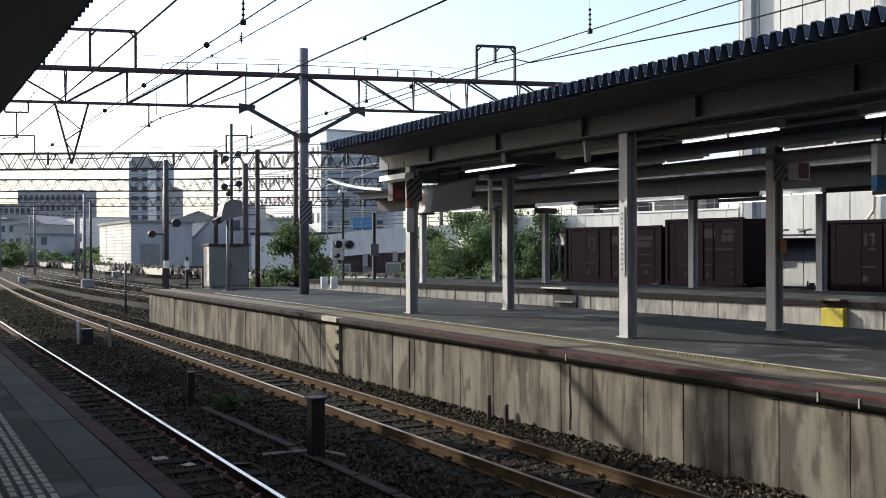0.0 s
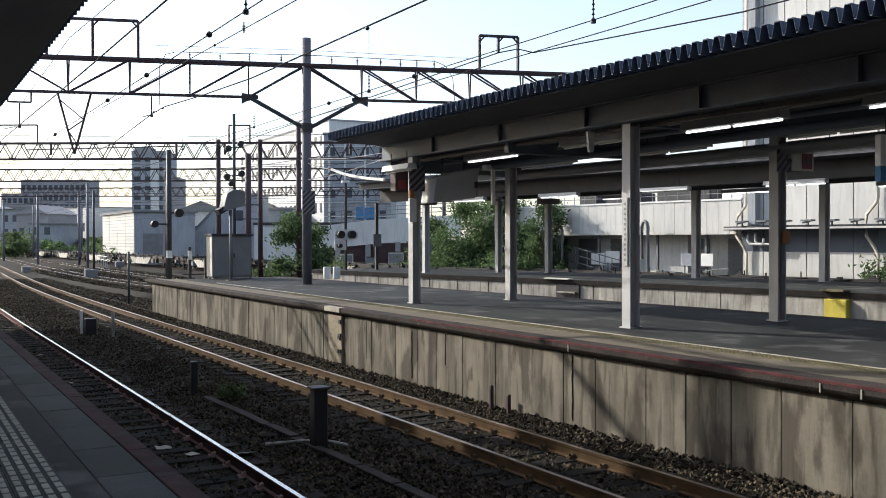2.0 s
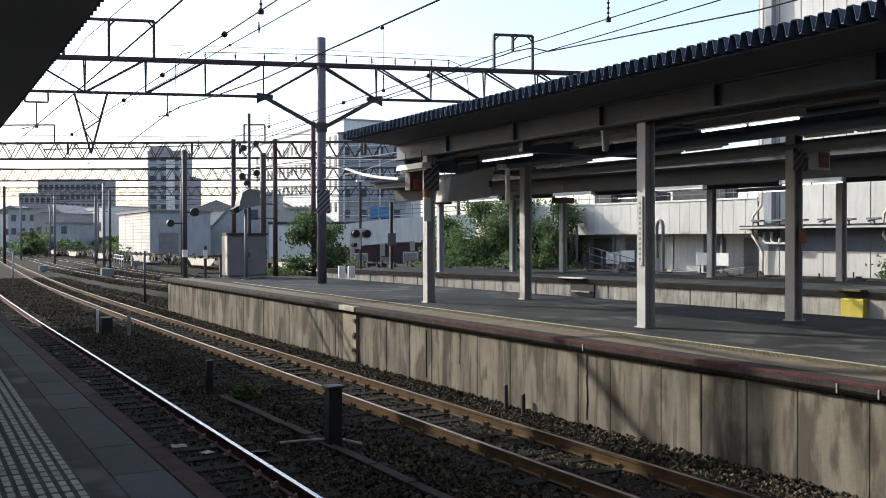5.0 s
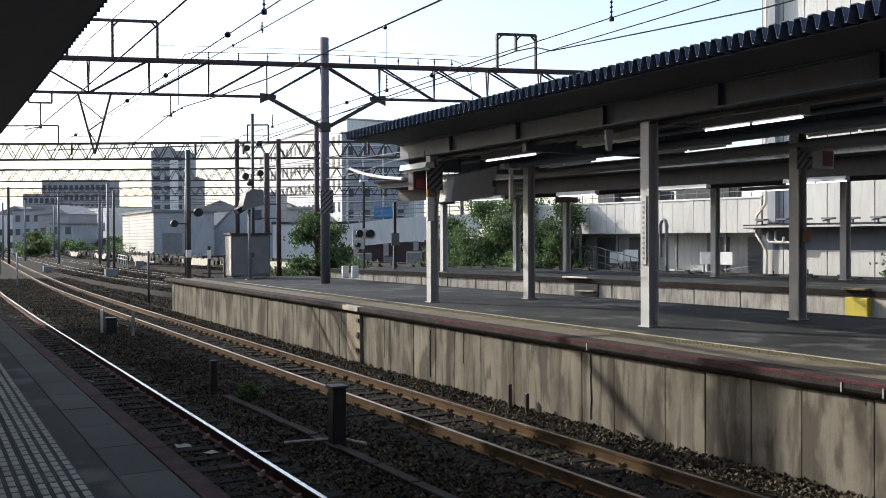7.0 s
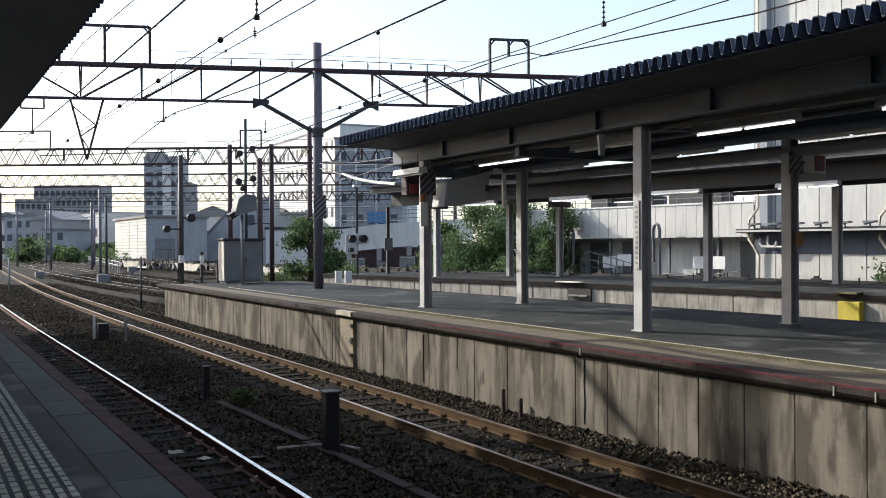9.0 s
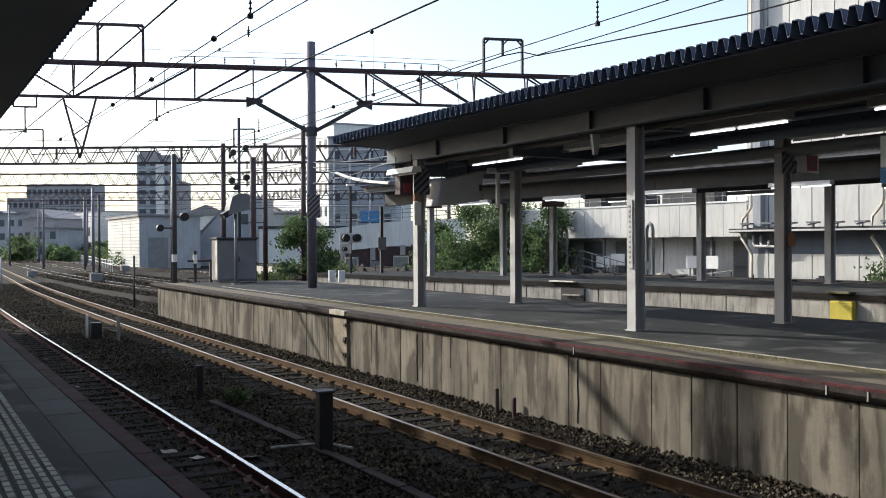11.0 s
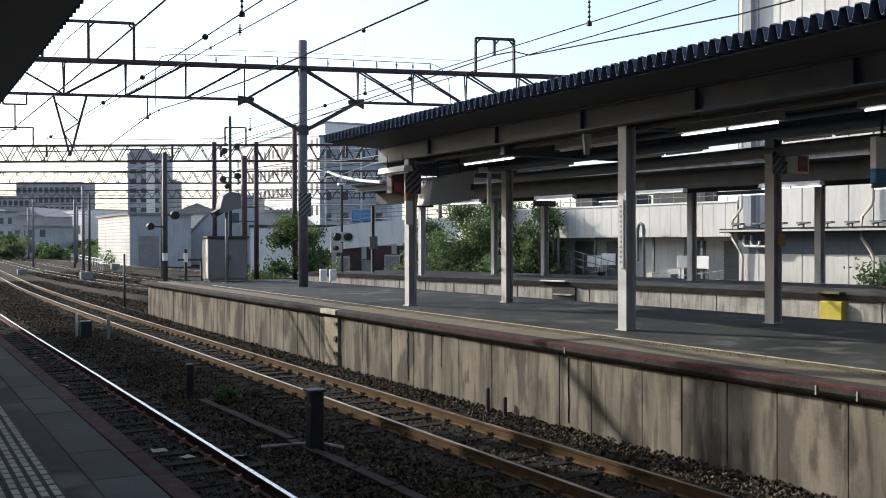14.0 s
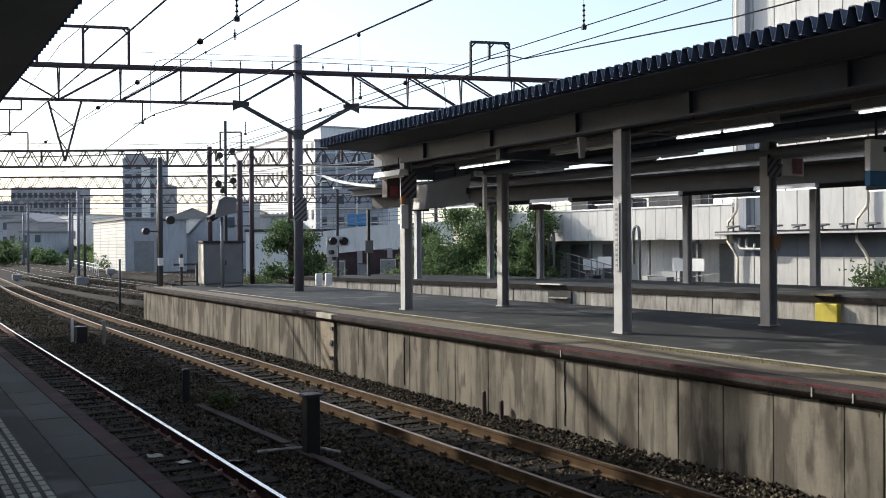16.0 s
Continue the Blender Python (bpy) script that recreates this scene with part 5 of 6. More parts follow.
la, lb = strip_lamp(True), strip_lamp(False)
la.matrix_basis, lb.matrix_basis = pose(11.56, 10.93, 4.4), pose(11.5, 14.2, 4.4)
for y in (17.93, 7.45, 3.95):
    copy_thing(la, pose(11.56, y, 4.4))
sl_end = strip_lamp(False, 1.35)
sl_end.matrix_basis = pose(10.47, 20.32, 4.24)
for y in (9.5, 13.4, 17.5):
    copy_thing(lb, pose(13.3, y + 0.8, 4.33))
for y in (20, 25, 30, 35):
    copy_thing(la if y != 25 else lb, pose(P3_NEAR(y) + 1.1, y, 4.25, 0, 0, 8))
for y in (12, 18, 24, 30):
    copy_thing(la, pose(P3_FAR(y) - 1.0, y + 1, 4.3, 0, 0, 6))


def pipe(x, z, y0, y1, r, label, mat="greysteel"):
    return tagged(part("conduit", tube(bmesh.new(), [(x, y0, z), (x, (y0 + y1) / 2, z - 0.01), (x, y1, z)], r, 7), mat, smooth=True), label, "conduit", group="conduits under the roof")


pipe(11.56, 4.56, -12, 21.3, 0.03, "grey lamp conduit under the platform roof")
pipe(12.0, 4.5, -12, 21.0, 0.055, "dark cable duct under the platform roof", "girder")
pipe(13.6, 4.49, -12, 20.5, 0.06, "dark cable duct under the platform roof", "girder")
pipe(13.95, 4.23, -12, 20.8, 0.12, "thick dark duct under the platform roof", "greysteel")
pipe(12.9, 4.4, -12, 20.8, 0.09, "dark duct under the platform roof", "girder")
pipe(12.6, 4.62, -12, 21.0, 0.035, "thin grey conduit under the platform roof")
hb = empty("hanging_bracket", "small grey bracket under the roof girder", "bracket", (10.7, 13.4, 4.13), group="small roof brackets")
bm = bmesh.new()
pl_ = [[bm.verts.new((x, d, z)) for x, z in ((-0.045, 0.0), (0.045, 0.0), (0.085, 0.36), (-0.085, 0.36))] for d in (-0.03, 0.03)]
bm.faces.new(pl_[0])
bm.faces.new(pl_[1][::-1])
for k in range(4):
    bm.faces.new((pl_[0][k], pl_[1][k], pl_[1][(k + 1) % 4], pl_[0][(k + 1) % 4]))
bmesh.ops.recalc_face_normals(bm, faces=bm.faces[:])
part("plate", bm, "post", hb)
cr = empty("cable_rack", "pale hanging conduit with a white top box", "cable rack", (12.92, 20.0, 0))
part("conduit", bx(-0.045, 0.045, -0.045, 0.045, 3.45, 4.42, 0.008), "signwhite", cr)
part("top_box", bx(-0.26, 0.3, -0.1, 0.1, 4.3, 4.43, 0.01), "signwhite", cr)
for k in range(4):
    part("rung", bx(0.05, 0.34, -0.02, 0.02, 3.55 + 0.2 * k, 3.6 + 0.2 * k), "greysteel", cr)
# white cable bundle from the mast to the roof
wire("sagging_cable", "sagging white-wrapped cable bundle from the mast to the roof", [(11.62, 27, 4.73), (11.25, 25.4, 4.5), (10.89, 24, 4.34), (10.6, 22.4, 4.17), (10.43, 21.0, 4.05)], 0.042, "panel")
wire("aerial_cable", "thin pale cable from the mast to the roof", [(12.1, 30.1, 5.15), (11.9, 28.6, 4.9), (11.62, 27, 4.73)], 0.014, "greysteel")
wire("aerial_cable", "thin pale cable from the mast to the roof", [(12.1, 30.1, 4.6), (11.5, 26, 4.55), (10.9, 21.3, 4.7)], 0.012, "greysteel")
wire("aerial_cable", "thin pale cable from the mast to the roof", [(12.1, 30.1, 5.3), (11.7, 26, 5.0), (11.2, 21.3, 4.85)], 0.012, "greysteel")

# insulators and line fittings
def insulator(x, y, z, label="dark ribbed line insulator", s=1.0):
    t = tagged(new("insulator"), label, "insulator", group="line insulators")
    bm = bmesh.new()
    for k in range(3):
        rod(bm, (0, 0, k * 0.07 * s), (0, 0, k * 0.07 * s + 0.035 * s), 0.075 * s, 8, 0.03 * s)
    rod(bm, (0, 0, -0.1 * s), (0, 0, 0.3 * s), 0.014, 5)
    part("discs", bm, "black", t)
    t.matrix_basis = pose(x, y, z)
    return t


ins = insulator(0, 0, 0, s=0.62)
ins.matrix_basis = pose(6.75, 20.5, 7.2)
for x in (8.52, 9.44, 10.34, 11.33, 12.93, 13.75, 14.51, 15.16, 15.7, 16.28):
    g = on_beam(x)
    copy_thing(ins, pose(g.x, g.y, 8.58))
g0, g1 = on_beam(7.6), on_beam(16.9)
wire("beam_wire", "thin wire on insulators along the portal beam", [(g0.x, g0.y, 7.0), (g0.x + 0.02, g0.y, 8.3), (on_beam(7.8).x, on_beam(7.8).y, 8.65), (on_beam(8.1).x, on_beam(8.1).y, 8.74),
                                                                   (12.1, 30.1, 8.76), (on_beam(16.3).x, on_beam(16.3).y, 8.74), (on_beam(16.65).x, on_beam(16.65).y, 8.6), (g1.x, g1.y, 8.2), (g1.x + 0.1, g1.y, 7.2)], 0.012)
g0 = on_beam(7.0)
wire("beam_wire", "thin pale wire above the portal beam", [(g0.x, g0.y, 8.93), (12.1, 30.1, 8.92), (on_beam(17.6).x, on_beam(17.6).y, 8.88)], 0.007, "greysteel")

# drop arms that carry the wires under the portal
for x, top, low in ((3.55, 6.98, 6.3), (7.37, 7.33, 6.75)):
    g = on_beam(x)
    t = empty("steady_arm", "thin dark bracket carrying an overhead wire", "steady arm", (g.x, g.y, 0), group="steady arms")
    part("dropper", rod(bmesh.new(), (0, 0, top), (0, 0, low), 0.022, 6), "darksteel", t)
    part("insulator", rod(bmesh.new(), (0, 0, low - 0.14), (0, 0, low), 0.06, 8, 0.03), "black", t)
    part("arm", tube(bmesh.new(), [(0, 0, low - 0.1), (-0.22, -0.4, low - 0.16), (-0.55, -1.2, low - 0.32)], 0.016, 5), "darksteel", t)

# signal and line masts among the yard tracks
def line_mast(x, y, h, r, label, heads=(), mat="mast", arms=()):
    t = empty("line_mast", label, "mast", (x, y, -0.42), group="masts among the yard tracks")
    part("mast", rod(bmesh.new(), (0, 0, 0), (0, 0, h), r, 9), mat, t, smooth=True)
    for dx, z, rr in heads:
        part("signal_head", rod(bmesh.new(), (dx, -0.2, z), (dx, 0.0, z), rr, 12), "black", t)
    for z, w in arms:
        part("arm", bar(bmesh.new(), (-w, 0, z), (w, 0, z), 0.06), "darksteel", t)
    return t


line_mast(17.0, 53.5, 10.2, 0.09, "thin signal mast with lamps and a top frame", ((-0.45, 6.6, 0.19), (0.4, 6.8, 0.19), (-0.38, 8.2, 0.19), (0.35, 8.5, 0.17), (-0.2, 6.2, 0.15)),
          "darksteel", ((6.7, 0.6), (8.3, 0.6), (5.6, 0.9)))
line_mast(17.52, 52.6, 7.9, 0.17, "round dark mast with cable brackets", (), "redsteel", ((5.0, 0.7), (4.2, 0.6)))
line_mast(13.0, 74.5, 6.7, 0.09, "slim pole with a red top among the tracks", (), "darksteel")
line_mast(9.4, 45.2, 2.5, 0.05, "thin marker post beside the track", (), "darksteel")
line_mast(5.3, 62.0, 2.3, 0.05, "thin marker post between the tracks", (), "greysteel")
for x, y in ((18, 112), (16.2, 96), (21, 130), (14.5, 118), (24.5, 150), (19, 160), (13, 140), (11.0, 150)):
    line_mast(x, y, 8.4, 0.13, "distant catenary mast among the yard tracks", (), "mast", ((7.2, 1.4),))
for x, y, s in ((12.6, 73.5, 0.42), (9.9, 88, 0.35), (19.9, 100, 0.4)):
    t = empty("trackside_box", "grey trackside equipment box on a stand", "equipment box", (x, y, -0.42), group="trackside boxes")
    part("box", bx(-s, s, -0.35, 0.35, 0.35, 0.35 + 1.3 * s, 0.02), "greysteel", t)
    part("stand", bx(-s * 0.4, s * 0.4, -0.2, 0.2, 0, 0.35), "concrete2", t)
fn = placed(rail_fence("yard_fence", "low white pipe fence along the yard", 26, 2.4, 0.8, (0.4, 0.8), 0.0, "panel", 0.04), pose(20.2, 108, 0, 0, 0, 84))

# ---- between the near tracks ----
def stub(x, y, w, h, label, cap=True, mat="black"):
    t = empty("stub_post", label, "post", (x, y, -0.17), group="stub posts between the tracks")
    part("post", bx(-w / 2, w / 2, -w / 2, w / 2, 0, h, 0.012), mat, t)
    if cap:
        part("cap", bx(-w / 2 - 0.025, w / 2 + 0.025, -w / 2 - 0.025, w / 2 + 0.025, h, h + 0.035, 0.006), "darksteel", t)
    return t


stub(4.9, 11.85, 0.19, 0.79, "dark square stub post with a flat cap")
stub(4.68, 17.1, 0.12, 0.6, "short dark stub post", False)
stub(5.0, 29.3, 0.3, 0.5, "dark squat block between the tracks", False)
stub(5.42, 28.2, 0.09, 0.72, "thin pale marker post", False, "concrete2")
stub(4.8, 29.6, 0.07, 0.72, "thin pale marker post", False, "whitepaint")
for y in (13.0, 12.5):
    stub(8.36, y, 0.06, 0.42 if y > 12.6 else 0.34, "rusty stake at the foot of the wall", False, "redsteel")
tr = empty("cable_trough", "grey concrete cable trough between the tracks", "cable trough", (0, 0, 0))
y = 5.0
while y < 17.0:
    x = 4.98 - 0.022 * (y - 5)
    me = mesh_of("trough_lid", bx(-0.07, 0.07, -0.485, 0.485, -0.19, -0.105, 0.008), "coping")
    shared("trough_lid", me, tr, pose(x + random.uniform(-0.01, 0.01), y, random.uniform(-0.01, 0.01), 0, 0, 1.3 + random.uniform(-1, 1)))
    y += 1.0
sk = tagged(part("loose_pipe", tube(bmesh.new(), [(4.28, 12.2, -0.11), (4.7, 12.1, -0.10), (5.0, 11.98, -0.09), (5.2, 11.6, -0.11)], 0.022, 6), "concrete2"), "thin pale pipe lying on the ballast", "pipe")
for k, (x, y) in enumerate(((3.08, 12.75), (3.3, 12.2), (2.95, 19.5), (2.9, 26.0), (3.9, 11.9), (3.0, 24.5))):
    pp = bmesh.new()
    rr = random.Random(k)
    box(pp, -0.1, 0.1, -0.06, 0.06, 0, 0.006)
    bmesh.ops.subdivide_edges(pp, edges=pp.edges[:], cuts=2, use_grid_fill=True)
    for v_ in pp.verts:
        v_.co.z += 0.03 * noise.noise((v_.co.x * 9 + k, v_.co.y * 9, k))
    p_ = tagged(part("paper_scrap", pp, "linepaint" if k < 2 else "concrete2"), "crumpled pale scrap lying on the sleepers", "litter", group="litter on the track")
    p_.matrix_basis = pose(x, y, -0.125, 6, 5, 40 * k)

# fittings on the island platform's wall
cap = empty("edge_marker", "worn white marker on the platform edge", "marker", (8.69, 19.75, TOP))
part("plate", bx(-0.212, -0.06, -0.42, 0.42, -0.1, 0.006, 0.004), "linepaint", cap)
pw = empty("wall_pilaster", "paler patched strip of wall with iron studs", "wall patch", (8.5, 19.75, 0))
part("strip", bx(0.06, 0.12, -0.36, 0.36, -0.4, 0.92), "pilaster", pw)
for z in (0.1, 0.45, 0.75):
    part("stud", bx(0.03, 0.06, -0.34, -0.24, z, z + 0.08), "darksteel", pw)
    part("stud", bx(0.03, 0.06, -0.3, -0.2, z - 0.35, z - 0.27), "darksteel", pw)
for y in (8.55, 8.05, 12.9):
    t = empty("edge_mark", "thin white paint mark on the platform edge", "marker", (8.494, y - 1.75, TOP - 0.13), group="paint marks on the platform edge")
    part("paint", bx(-0.006, 0.0, -0.009, 0.009, 0, 0.1), "tactile", t)
# cracks that run down the wall
rr = random.Random(5)
for y, z0, z1, w in ((11.2, -0.05, 0.9, 0.011), (16.19, -0.05, 0.85, 0.009), (20.66, -0.1, 0.88, 0.012), (14.9, 0.35, 0.9, 0.007), (18.2, 0.1, 0.9, 0.008)):
    bm = bmesh.new()
    rows_ = []
    for i in range(13):
        z = z1 + (z0 - z1) * i / 12
        c = y + rr.uniform(-0.009, 0.009)
        q = w * rr.uniform(0.1, 0.7)
        rows_.append([bm.verts.new((x, c + s * q, z)) for x, s in ((8.622, -1), (8.597, -1), (8.597, 1), (8.622, 1))])
    for a, b in zip(rows_, rows_[1:]):
        for i in range(3):
            bm.faces.new((a[i], b[i], b[i + 1], a[i + 1]))
    part("crack", bm, "black", opp, "dark jagged crack in the concrete")
# fittings on the third platform's wall
yb = empty("yellow_step_box", "yellow box hung on the platform wall", "equipment box", (P3_NEAR(17.8), 17.8, 0), 4.5)
part("body", bx(-0.16, 0.05, -0.36, 0.34, 0.3, 0.9, 0.02), "yellow", yb)
part("top_plate", bx(-0.14, 0.2, -0.26, 0.48, TOP + 0.002, TOP + 0.06, 0.008), "tactile_y", yb, "cream top plate")
nc = empty("refuge_step", "step recess shown by a black shade panel, with a pale lip", "step", (P3_NEAR(28.3), 28.3, 0), 9)
# flat black panel stands in for the shade inside the niche
part("recess", bx(-0.03, 0.06, -0.5, 0.65, 0.4, 0.9), "black", nc)
part("lip", bx(-0.14, 0.1, -0.07, 1.2, TOP + 0.002, TOP + 0.05, 0.008), "panel2", nc)
part("tread", bx(-0.16, -0.05, -0.4, 0.5, 0.62, 0.67), "concrete2", nc)

# small round markers on the wires
ballbm = bmesh.new()
bmesh.ops.create_icosphere(ballbm, subdivisions=2, radius=0.036)
BALL = mesh_of("ball", ballbm, "black")
for x, y, z in ((3.05, 10.46, 4.86), (3.05, 13.45, 4.86), (3.05, 16.18, 4.86), (3.05, 21.9, 4.86), (6.75, 12.6, 5.02), (6.75, 15.8, 5.02), (6.75, 22.7, 7.26), (6.75, 14.2, 6.04),
                (6.79, 29.0, 6.4), (6.78, 27.9, 6.38), (4.92, 22.0, 8.5)):
    t = tagged(new("wire_clamp", BALL), "small round dark clamp on an overhead wire", "wire clamp", group="wire clamps")
    t.matrix_basis = pose(x, y, z)

# ---- distant houses and treeline ----
rr = random.Random(77)
def house(x, y, w, d, h, mat, label, gable=True):
    b = empty("house", label, "house", (x, y, -0.42), -30 + rr.uniform(-25, 25), group="distant houses")
    part("wall", bx(-w / 2, w / 2, 0, d, 0, h), mat, b)
    bm = bmesh.new()
    k = h + (w * 0.22 if gable else 0.3)
    pts = [(-w / 2 - 0.3, h), (w / 2 + 0.3, h), (0.0, k)] if gable else [(-w / 2 - 0.3, h), (w / 2 + 0.3, h), (w / 2 + 0.3, k), (-w / 2 - 0.3, k)]
    vs = [[bm.verts.new((x_, yy, z)) for x_, z in pts] for yy in (-0.3, d + 0.3)]
    n = len(pts)
    bm.faces.new(vs[0]); bm.faces.new(vs[1][::-1])
    for i in range(n):
        bm.faces.new((vs[0][i], vs[1][i], vs[1][(i + 1) % n], vs[0][(i + 1) % n]))
    bmesh.ops.recalc_face_normals(bm, faces=bm.faces[:])
    part("roof", bm, "greysteel" if rr.random() < 0.6 else "brownwall", b)
    for i in range(max(2, int(w / 2.6))):
        for j in range(max(1, int(h / 3))):
            part("window", bx(-w / 2 + 0.8 + i * 2.4, -w / 2 + 2.0 + i * 2.4, -0.06, 0.02, 1.2 + j * 2.9, 2.6 + j * 2.9), "window", b)


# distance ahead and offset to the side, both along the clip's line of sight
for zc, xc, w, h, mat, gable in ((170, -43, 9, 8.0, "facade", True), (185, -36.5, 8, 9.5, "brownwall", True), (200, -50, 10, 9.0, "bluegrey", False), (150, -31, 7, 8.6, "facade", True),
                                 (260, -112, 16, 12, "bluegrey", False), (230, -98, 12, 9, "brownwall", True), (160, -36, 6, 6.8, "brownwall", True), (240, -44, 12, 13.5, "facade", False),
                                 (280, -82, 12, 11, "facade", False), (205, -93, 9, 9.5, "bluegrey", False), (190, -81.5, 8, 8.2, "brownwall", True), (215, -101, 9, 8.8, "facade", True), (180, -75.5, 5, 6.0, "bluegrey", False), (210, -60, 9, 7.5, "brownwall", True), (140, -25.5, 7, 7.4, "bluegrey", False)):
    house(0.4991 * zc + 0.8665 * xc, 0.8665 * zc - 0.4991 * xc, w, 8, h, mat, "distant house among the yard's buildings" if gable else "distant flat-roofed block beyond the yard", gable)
for k in range(20):
    zc, xc = 150 + 9 * (k % 5), -82 + 3.0 * k
    tree(0.4991 * zc + 0.8665 * xc, 0.8665 * zc - 0.4991 * xc, 2.6 + 0.8 * ((k * 7) % 3), 2.2, "distant green tree beyond the yard", 200 + k, leaves=900, size=0.34, bare=0.05, mat="leaf2" if k % 3 else "leaf")

# ---- container train ----
def arc_table():
    pts = [(TRACK_5(y), y) for y in np.arange(-260, 420, 1.0)]
    s = [0.0]
    for p, q in zip(pts, pts[1:]):
        s.append(s[-1] + math.hypot(q[0] - p[0], q[1] - p[1]))
    y = np.arange(-260, 420, 1.0)
    s = np.array(s)
    return y, s - np.interp(38.2, y, s)


ARC_Y, ARC_S = arc_table()
def on_line(s, z=0.0):
    y = float(np.interp(s, ARC_S, ARC_Y))
    dx = TRACK_5(y + 1) - TRACK_5(y - 1)
    return pose(TRACK_5(y), y, z, 0, 0, -math.degrees(math.atan(dx / 2)))


def travelled(t):
    return 17.2 * t + 0.174 * t * t


def flat_wagon(railing):
    w = empty("flat_wagon", "black bogie flat wagon with white side plates", "railway wagon", group="wagons of the container train")
    bm = bmesh.new()
    for x in (-1.0, 1.0):
        box(bm, x - 0.08, x + 0.08, -9.7, 9.7, 0.72, 1.0)
    box(bm, -0.25, 0.25, -9.9, 9.9, 0.6, 0.95)
    for k in range(11):
        box(bm, -1.2, 1.2, -9.7 + k * 1.94 - 0.09, -9.7 + k * 1.94 + 0.09, 0.8, 0.98)
    part("frame", bm, "wagon", w)
    for y in (-7.1, 7.1):
        bm = bmesh.new()
        for x in (-0.8, 0.8):
            box(bm, x - 0.08, x + 0.08, y - 1.3, y + 1.3, 0.4, 0.68)
        box(bm, -0.9, 0.9, y - 0.25, y + 0.25, 0.4, 0.72)
        b = part("bogie", bm, "wagon", w)
        for dy in (-0.95, 0.95):
            bm = bmesh.new()
            for x in (-0.56, 0.56):
                rod(bm, (x - 0.06, y + dy, 0.43), (x + 0.06, y + dy, 0.43), 0.43, 16)
            rod(bm, (-0.7, y + dy, 0.43), (0.7, y + dy, 0.43), 0.08, 8)
            part("wheelset", bm, "wagon", b)
    for x in (-1.12, 1.12):
        bm = bmesh.new()
        vs = [[bm.verts.new((x + d, y, z)) for y, z in ((-2.6, 0.2), (2.6, 0.2), (3.8, 0.85), (-3.8, 0.85))] for d in (-0.03, 0.03)]
        bm.faces.new(vs[0]); bm.faces.new(vs[1][::-1])
        for k in range(4):
            bm.faces.new((vs[0][k], vs[0][(k + 1) % 4], vs[1][(k + 1) % 4], vs[1][k]))
        bmesh.ops.recalc_face_normals(bm, faces=bm.faces[:])
        part("side_plate", bm, "panel2", w, "dirty white underframe side plate")
    for y in (-9.2, -3.0, 3.0, 9.2):
        for x in (-1.15, 1.15):
            bm = bx(x - 0.09, x + 0.09, y - 0.2, y + 0.2, 0.98, 1.05)
            box(bm, x - 0.05, x + 0.05, y - 0.1, y + 0.1, 1.051, 1.15)
            part("container_lock", bm, "black", w)
    for k, (y, wd, z0, z1) in enumerate(((-5.3, 0.5, 0.35, 0.7), (-4.2, 0.9, 0.3, 0.68), (4.3, 0.7, 0.28, 0.66), (5.4, 0.35, 0.4, 0.75), (-8.6, 0.5, 0.45, 0.72), (8.7, 0.4, 0.42, 0.72))):
        for x in (-0.98, 0.98):
            part("equipment_box", bx(x - 0.14, x + 0.14, y - wd / 2, y + wd / 2, z0, z1, 0.02), ("wagon", "redsteel", "greysteel")[k % 3], w)
    for y in (-9.0, 9.0, -6.2, 6.2, -1.4, 1.4):
        for x in (-1.19, 1.19):
            part("stake", rod(bmesh.new(), (x, y, 0.7), (x, y, 1.22), 0.03, 6), "wagon", w)
    if railing:
        bm = bmesh.new()
        y = -9.6
        tube(bm, [(-1.2, y, 2.1), (1.2, y, 2.1)], 0.025)
        for x in (-1.15, -0.5, 0.5, 1.15):
            tube(bm, [(x - 0.16, y, 0.95), (x - 0.13, y, 1.75), (x, y, 1.95), (x + 0.13, y, 1.75), (x + 0.16, y, 0.95)], 0.02)
            rod(bm, (x, y, 1.93), (x, y, 2.1), 0.02)
        part("end_railing", bm, "wagon", w)
    return w


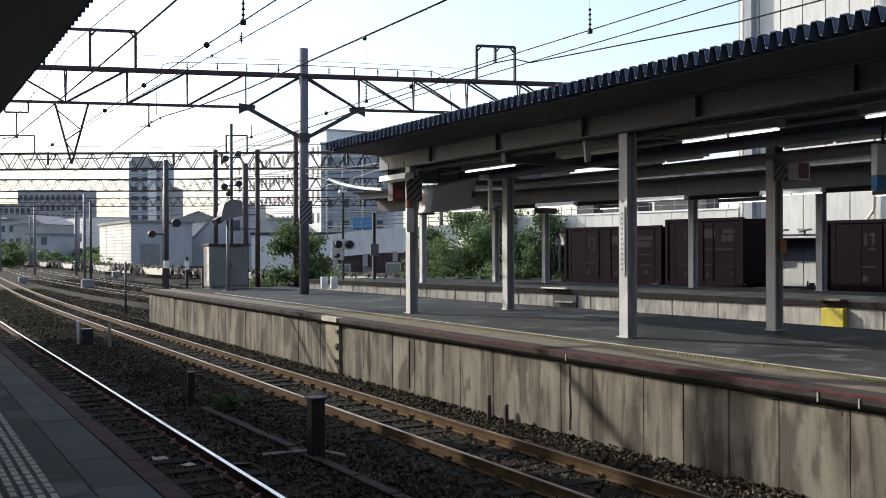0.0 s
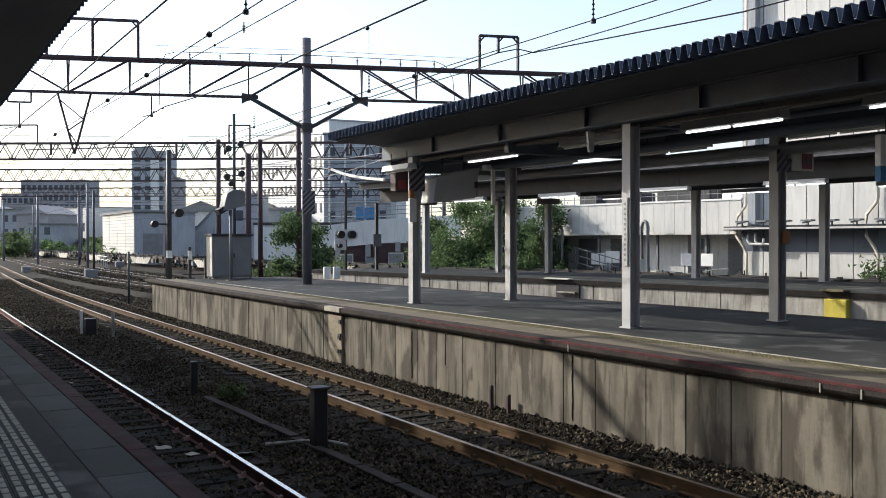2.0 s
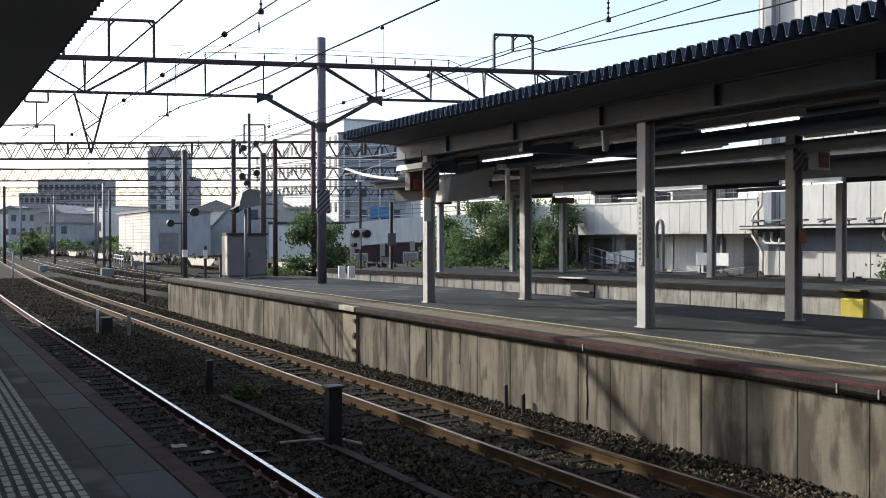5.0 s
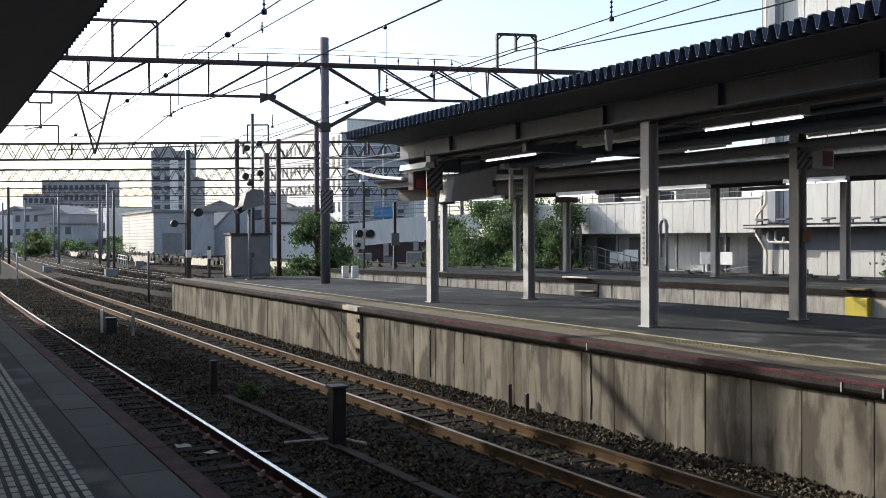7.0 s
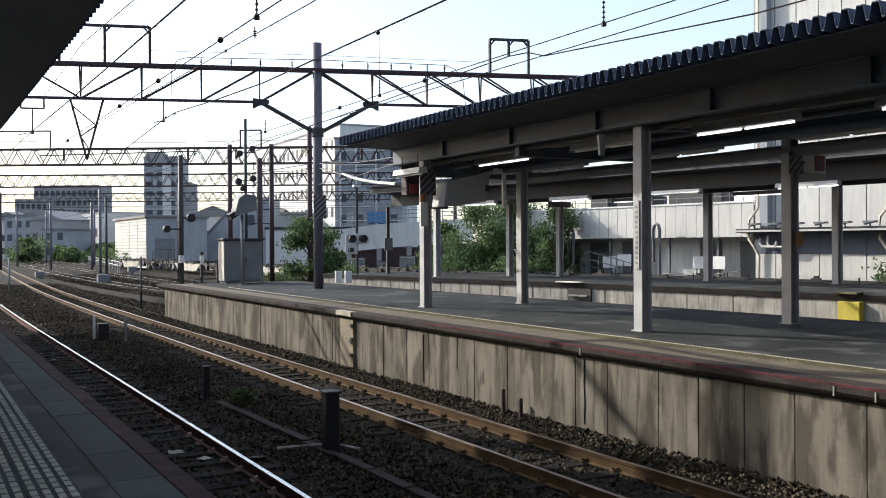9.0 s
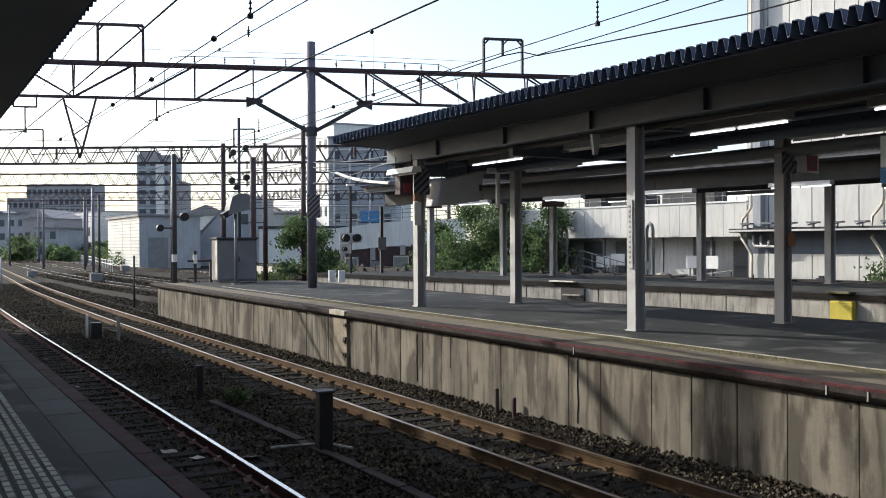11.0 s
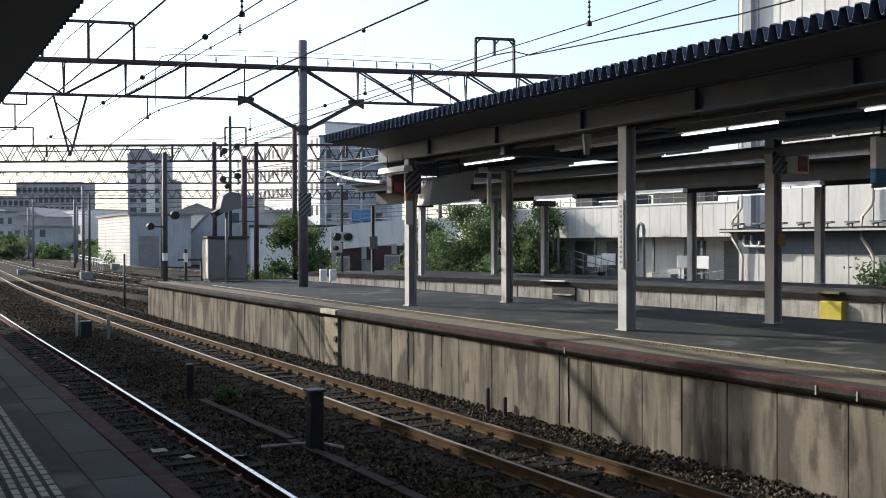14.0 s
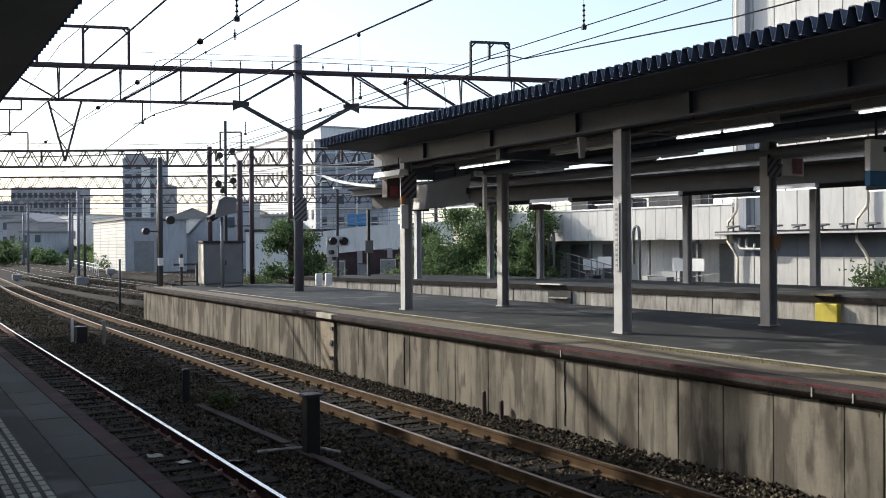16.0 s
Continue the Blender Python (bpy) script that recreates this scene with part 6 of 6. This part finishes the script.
def container(h, length):
    c = empty("freight_container", "dark red steel freight container on a flat wagon", "freight container", group="containers on the train")
    L = length / 2
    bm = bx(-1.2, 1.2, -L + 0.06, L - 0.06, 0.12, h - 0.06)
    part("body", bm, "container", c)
    bm = bmesh.new()
    for x in (-1.18, 1.18):
        for y in (-L + 0.07, L - 0.07):
            box(bm, x - 0.06, x + 0.06, y - 0.07, y + 0.07, 0, h)
        for z in (0.06, h - 0.06):
            box(bm, x - 0.05, x + 0.05, -L + 0.14, L - 0.14, z - 0.06, z + 0.06)
        k = -L + 0.45
        while k < L - 0.3:
            box(bm, x + math.copysign(0.022, x) - 0.008, x + math.copysign(0.022, x) + 0.008, k - 0.035, k + 0.035, 0.13, h - 0.13)
            k += 1.03
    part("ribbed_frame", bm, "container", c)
    bm = bmesh.new()
    for y in (-0.25 * L, 0.0, 0.25 * L):
        rod(bm, (-1.215, y, 0.2), (-1.215, y, h - 0.2), 0.014, 5)
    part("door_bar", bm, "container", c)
    for y0, y1, z0, z1 in ((1.3, 1.42, h - 0.95, h - 0.5), (1.0, 1.24, h - 0.62, h - 0.5), (1.02, 1.12, h - 0.95, h - 0.62), (1.0, 1.26, h - 1.12, h - 1.05),
                           (-0.95, -0.05, h - 0.85, h - 0.45), (-2.5, -1.5, h - 0.66, h - 0.48), (-2.4, -1.55, h - 0.98, h - 0.72), (-1.6, -1.4, h - 1.0, h - 0.7),
                           (-2.45, -0.1, h - 1.34, h - 1.28), (1.0, 1.6, 0.86, 0.92), (-0.6, -0.1, 0.86, 0.92), (-2.4, -1.7, 0.8, 0.86), (-0.45, -0.2, 0.36, 0.56), (1.3, 1.5, 0.36, 0.56), (-2.2, -2.0, 0.45, 0.6)):
        part("marking", bx(-1.206, -1.199, y0 * L / 3, y1 * L / 3, z0, z1), "mauve", c, "dim grey painted marking")
    return c


TRAIN = []                      # thing, place along the line at the start, height
NEAREST = -12.9
offs = [NEAREST - 20.4 + 10.2, NEAREST + 10.2] + [NEAREST + 20.4 * (k + 1) + 10.2 for k in range(12)]
plain, railed = flat_wagon(False), flat_wagon(True)
used = set()
for i, s in enumerate(offs):
    src = railed if i in (8, 12, 13) else plain
    w = src if src not in used else copy_thing(src, pose(0, 0, 0))
    used.add(src)
    TRAIN.append((w, s, 0.0))
low, high = container(2.62, 6.0), container(2.86, 4.0)
for i, (c, s) in enumerate(((low, -3.08), (high, -8.3), (low, -16.95), (high, -22.2), (low, -27.4))):
    TRAIN.append((c if i < 2 else copy_thing(c, pose(0, 0, 0)), s, 1.0))


def motions():
    for thing, s, z in TRAIN:
        walk(thing, [(t, on_line(s - travelled(t), z)) for t in [0.5 * k for k in range(33)]])


motions()
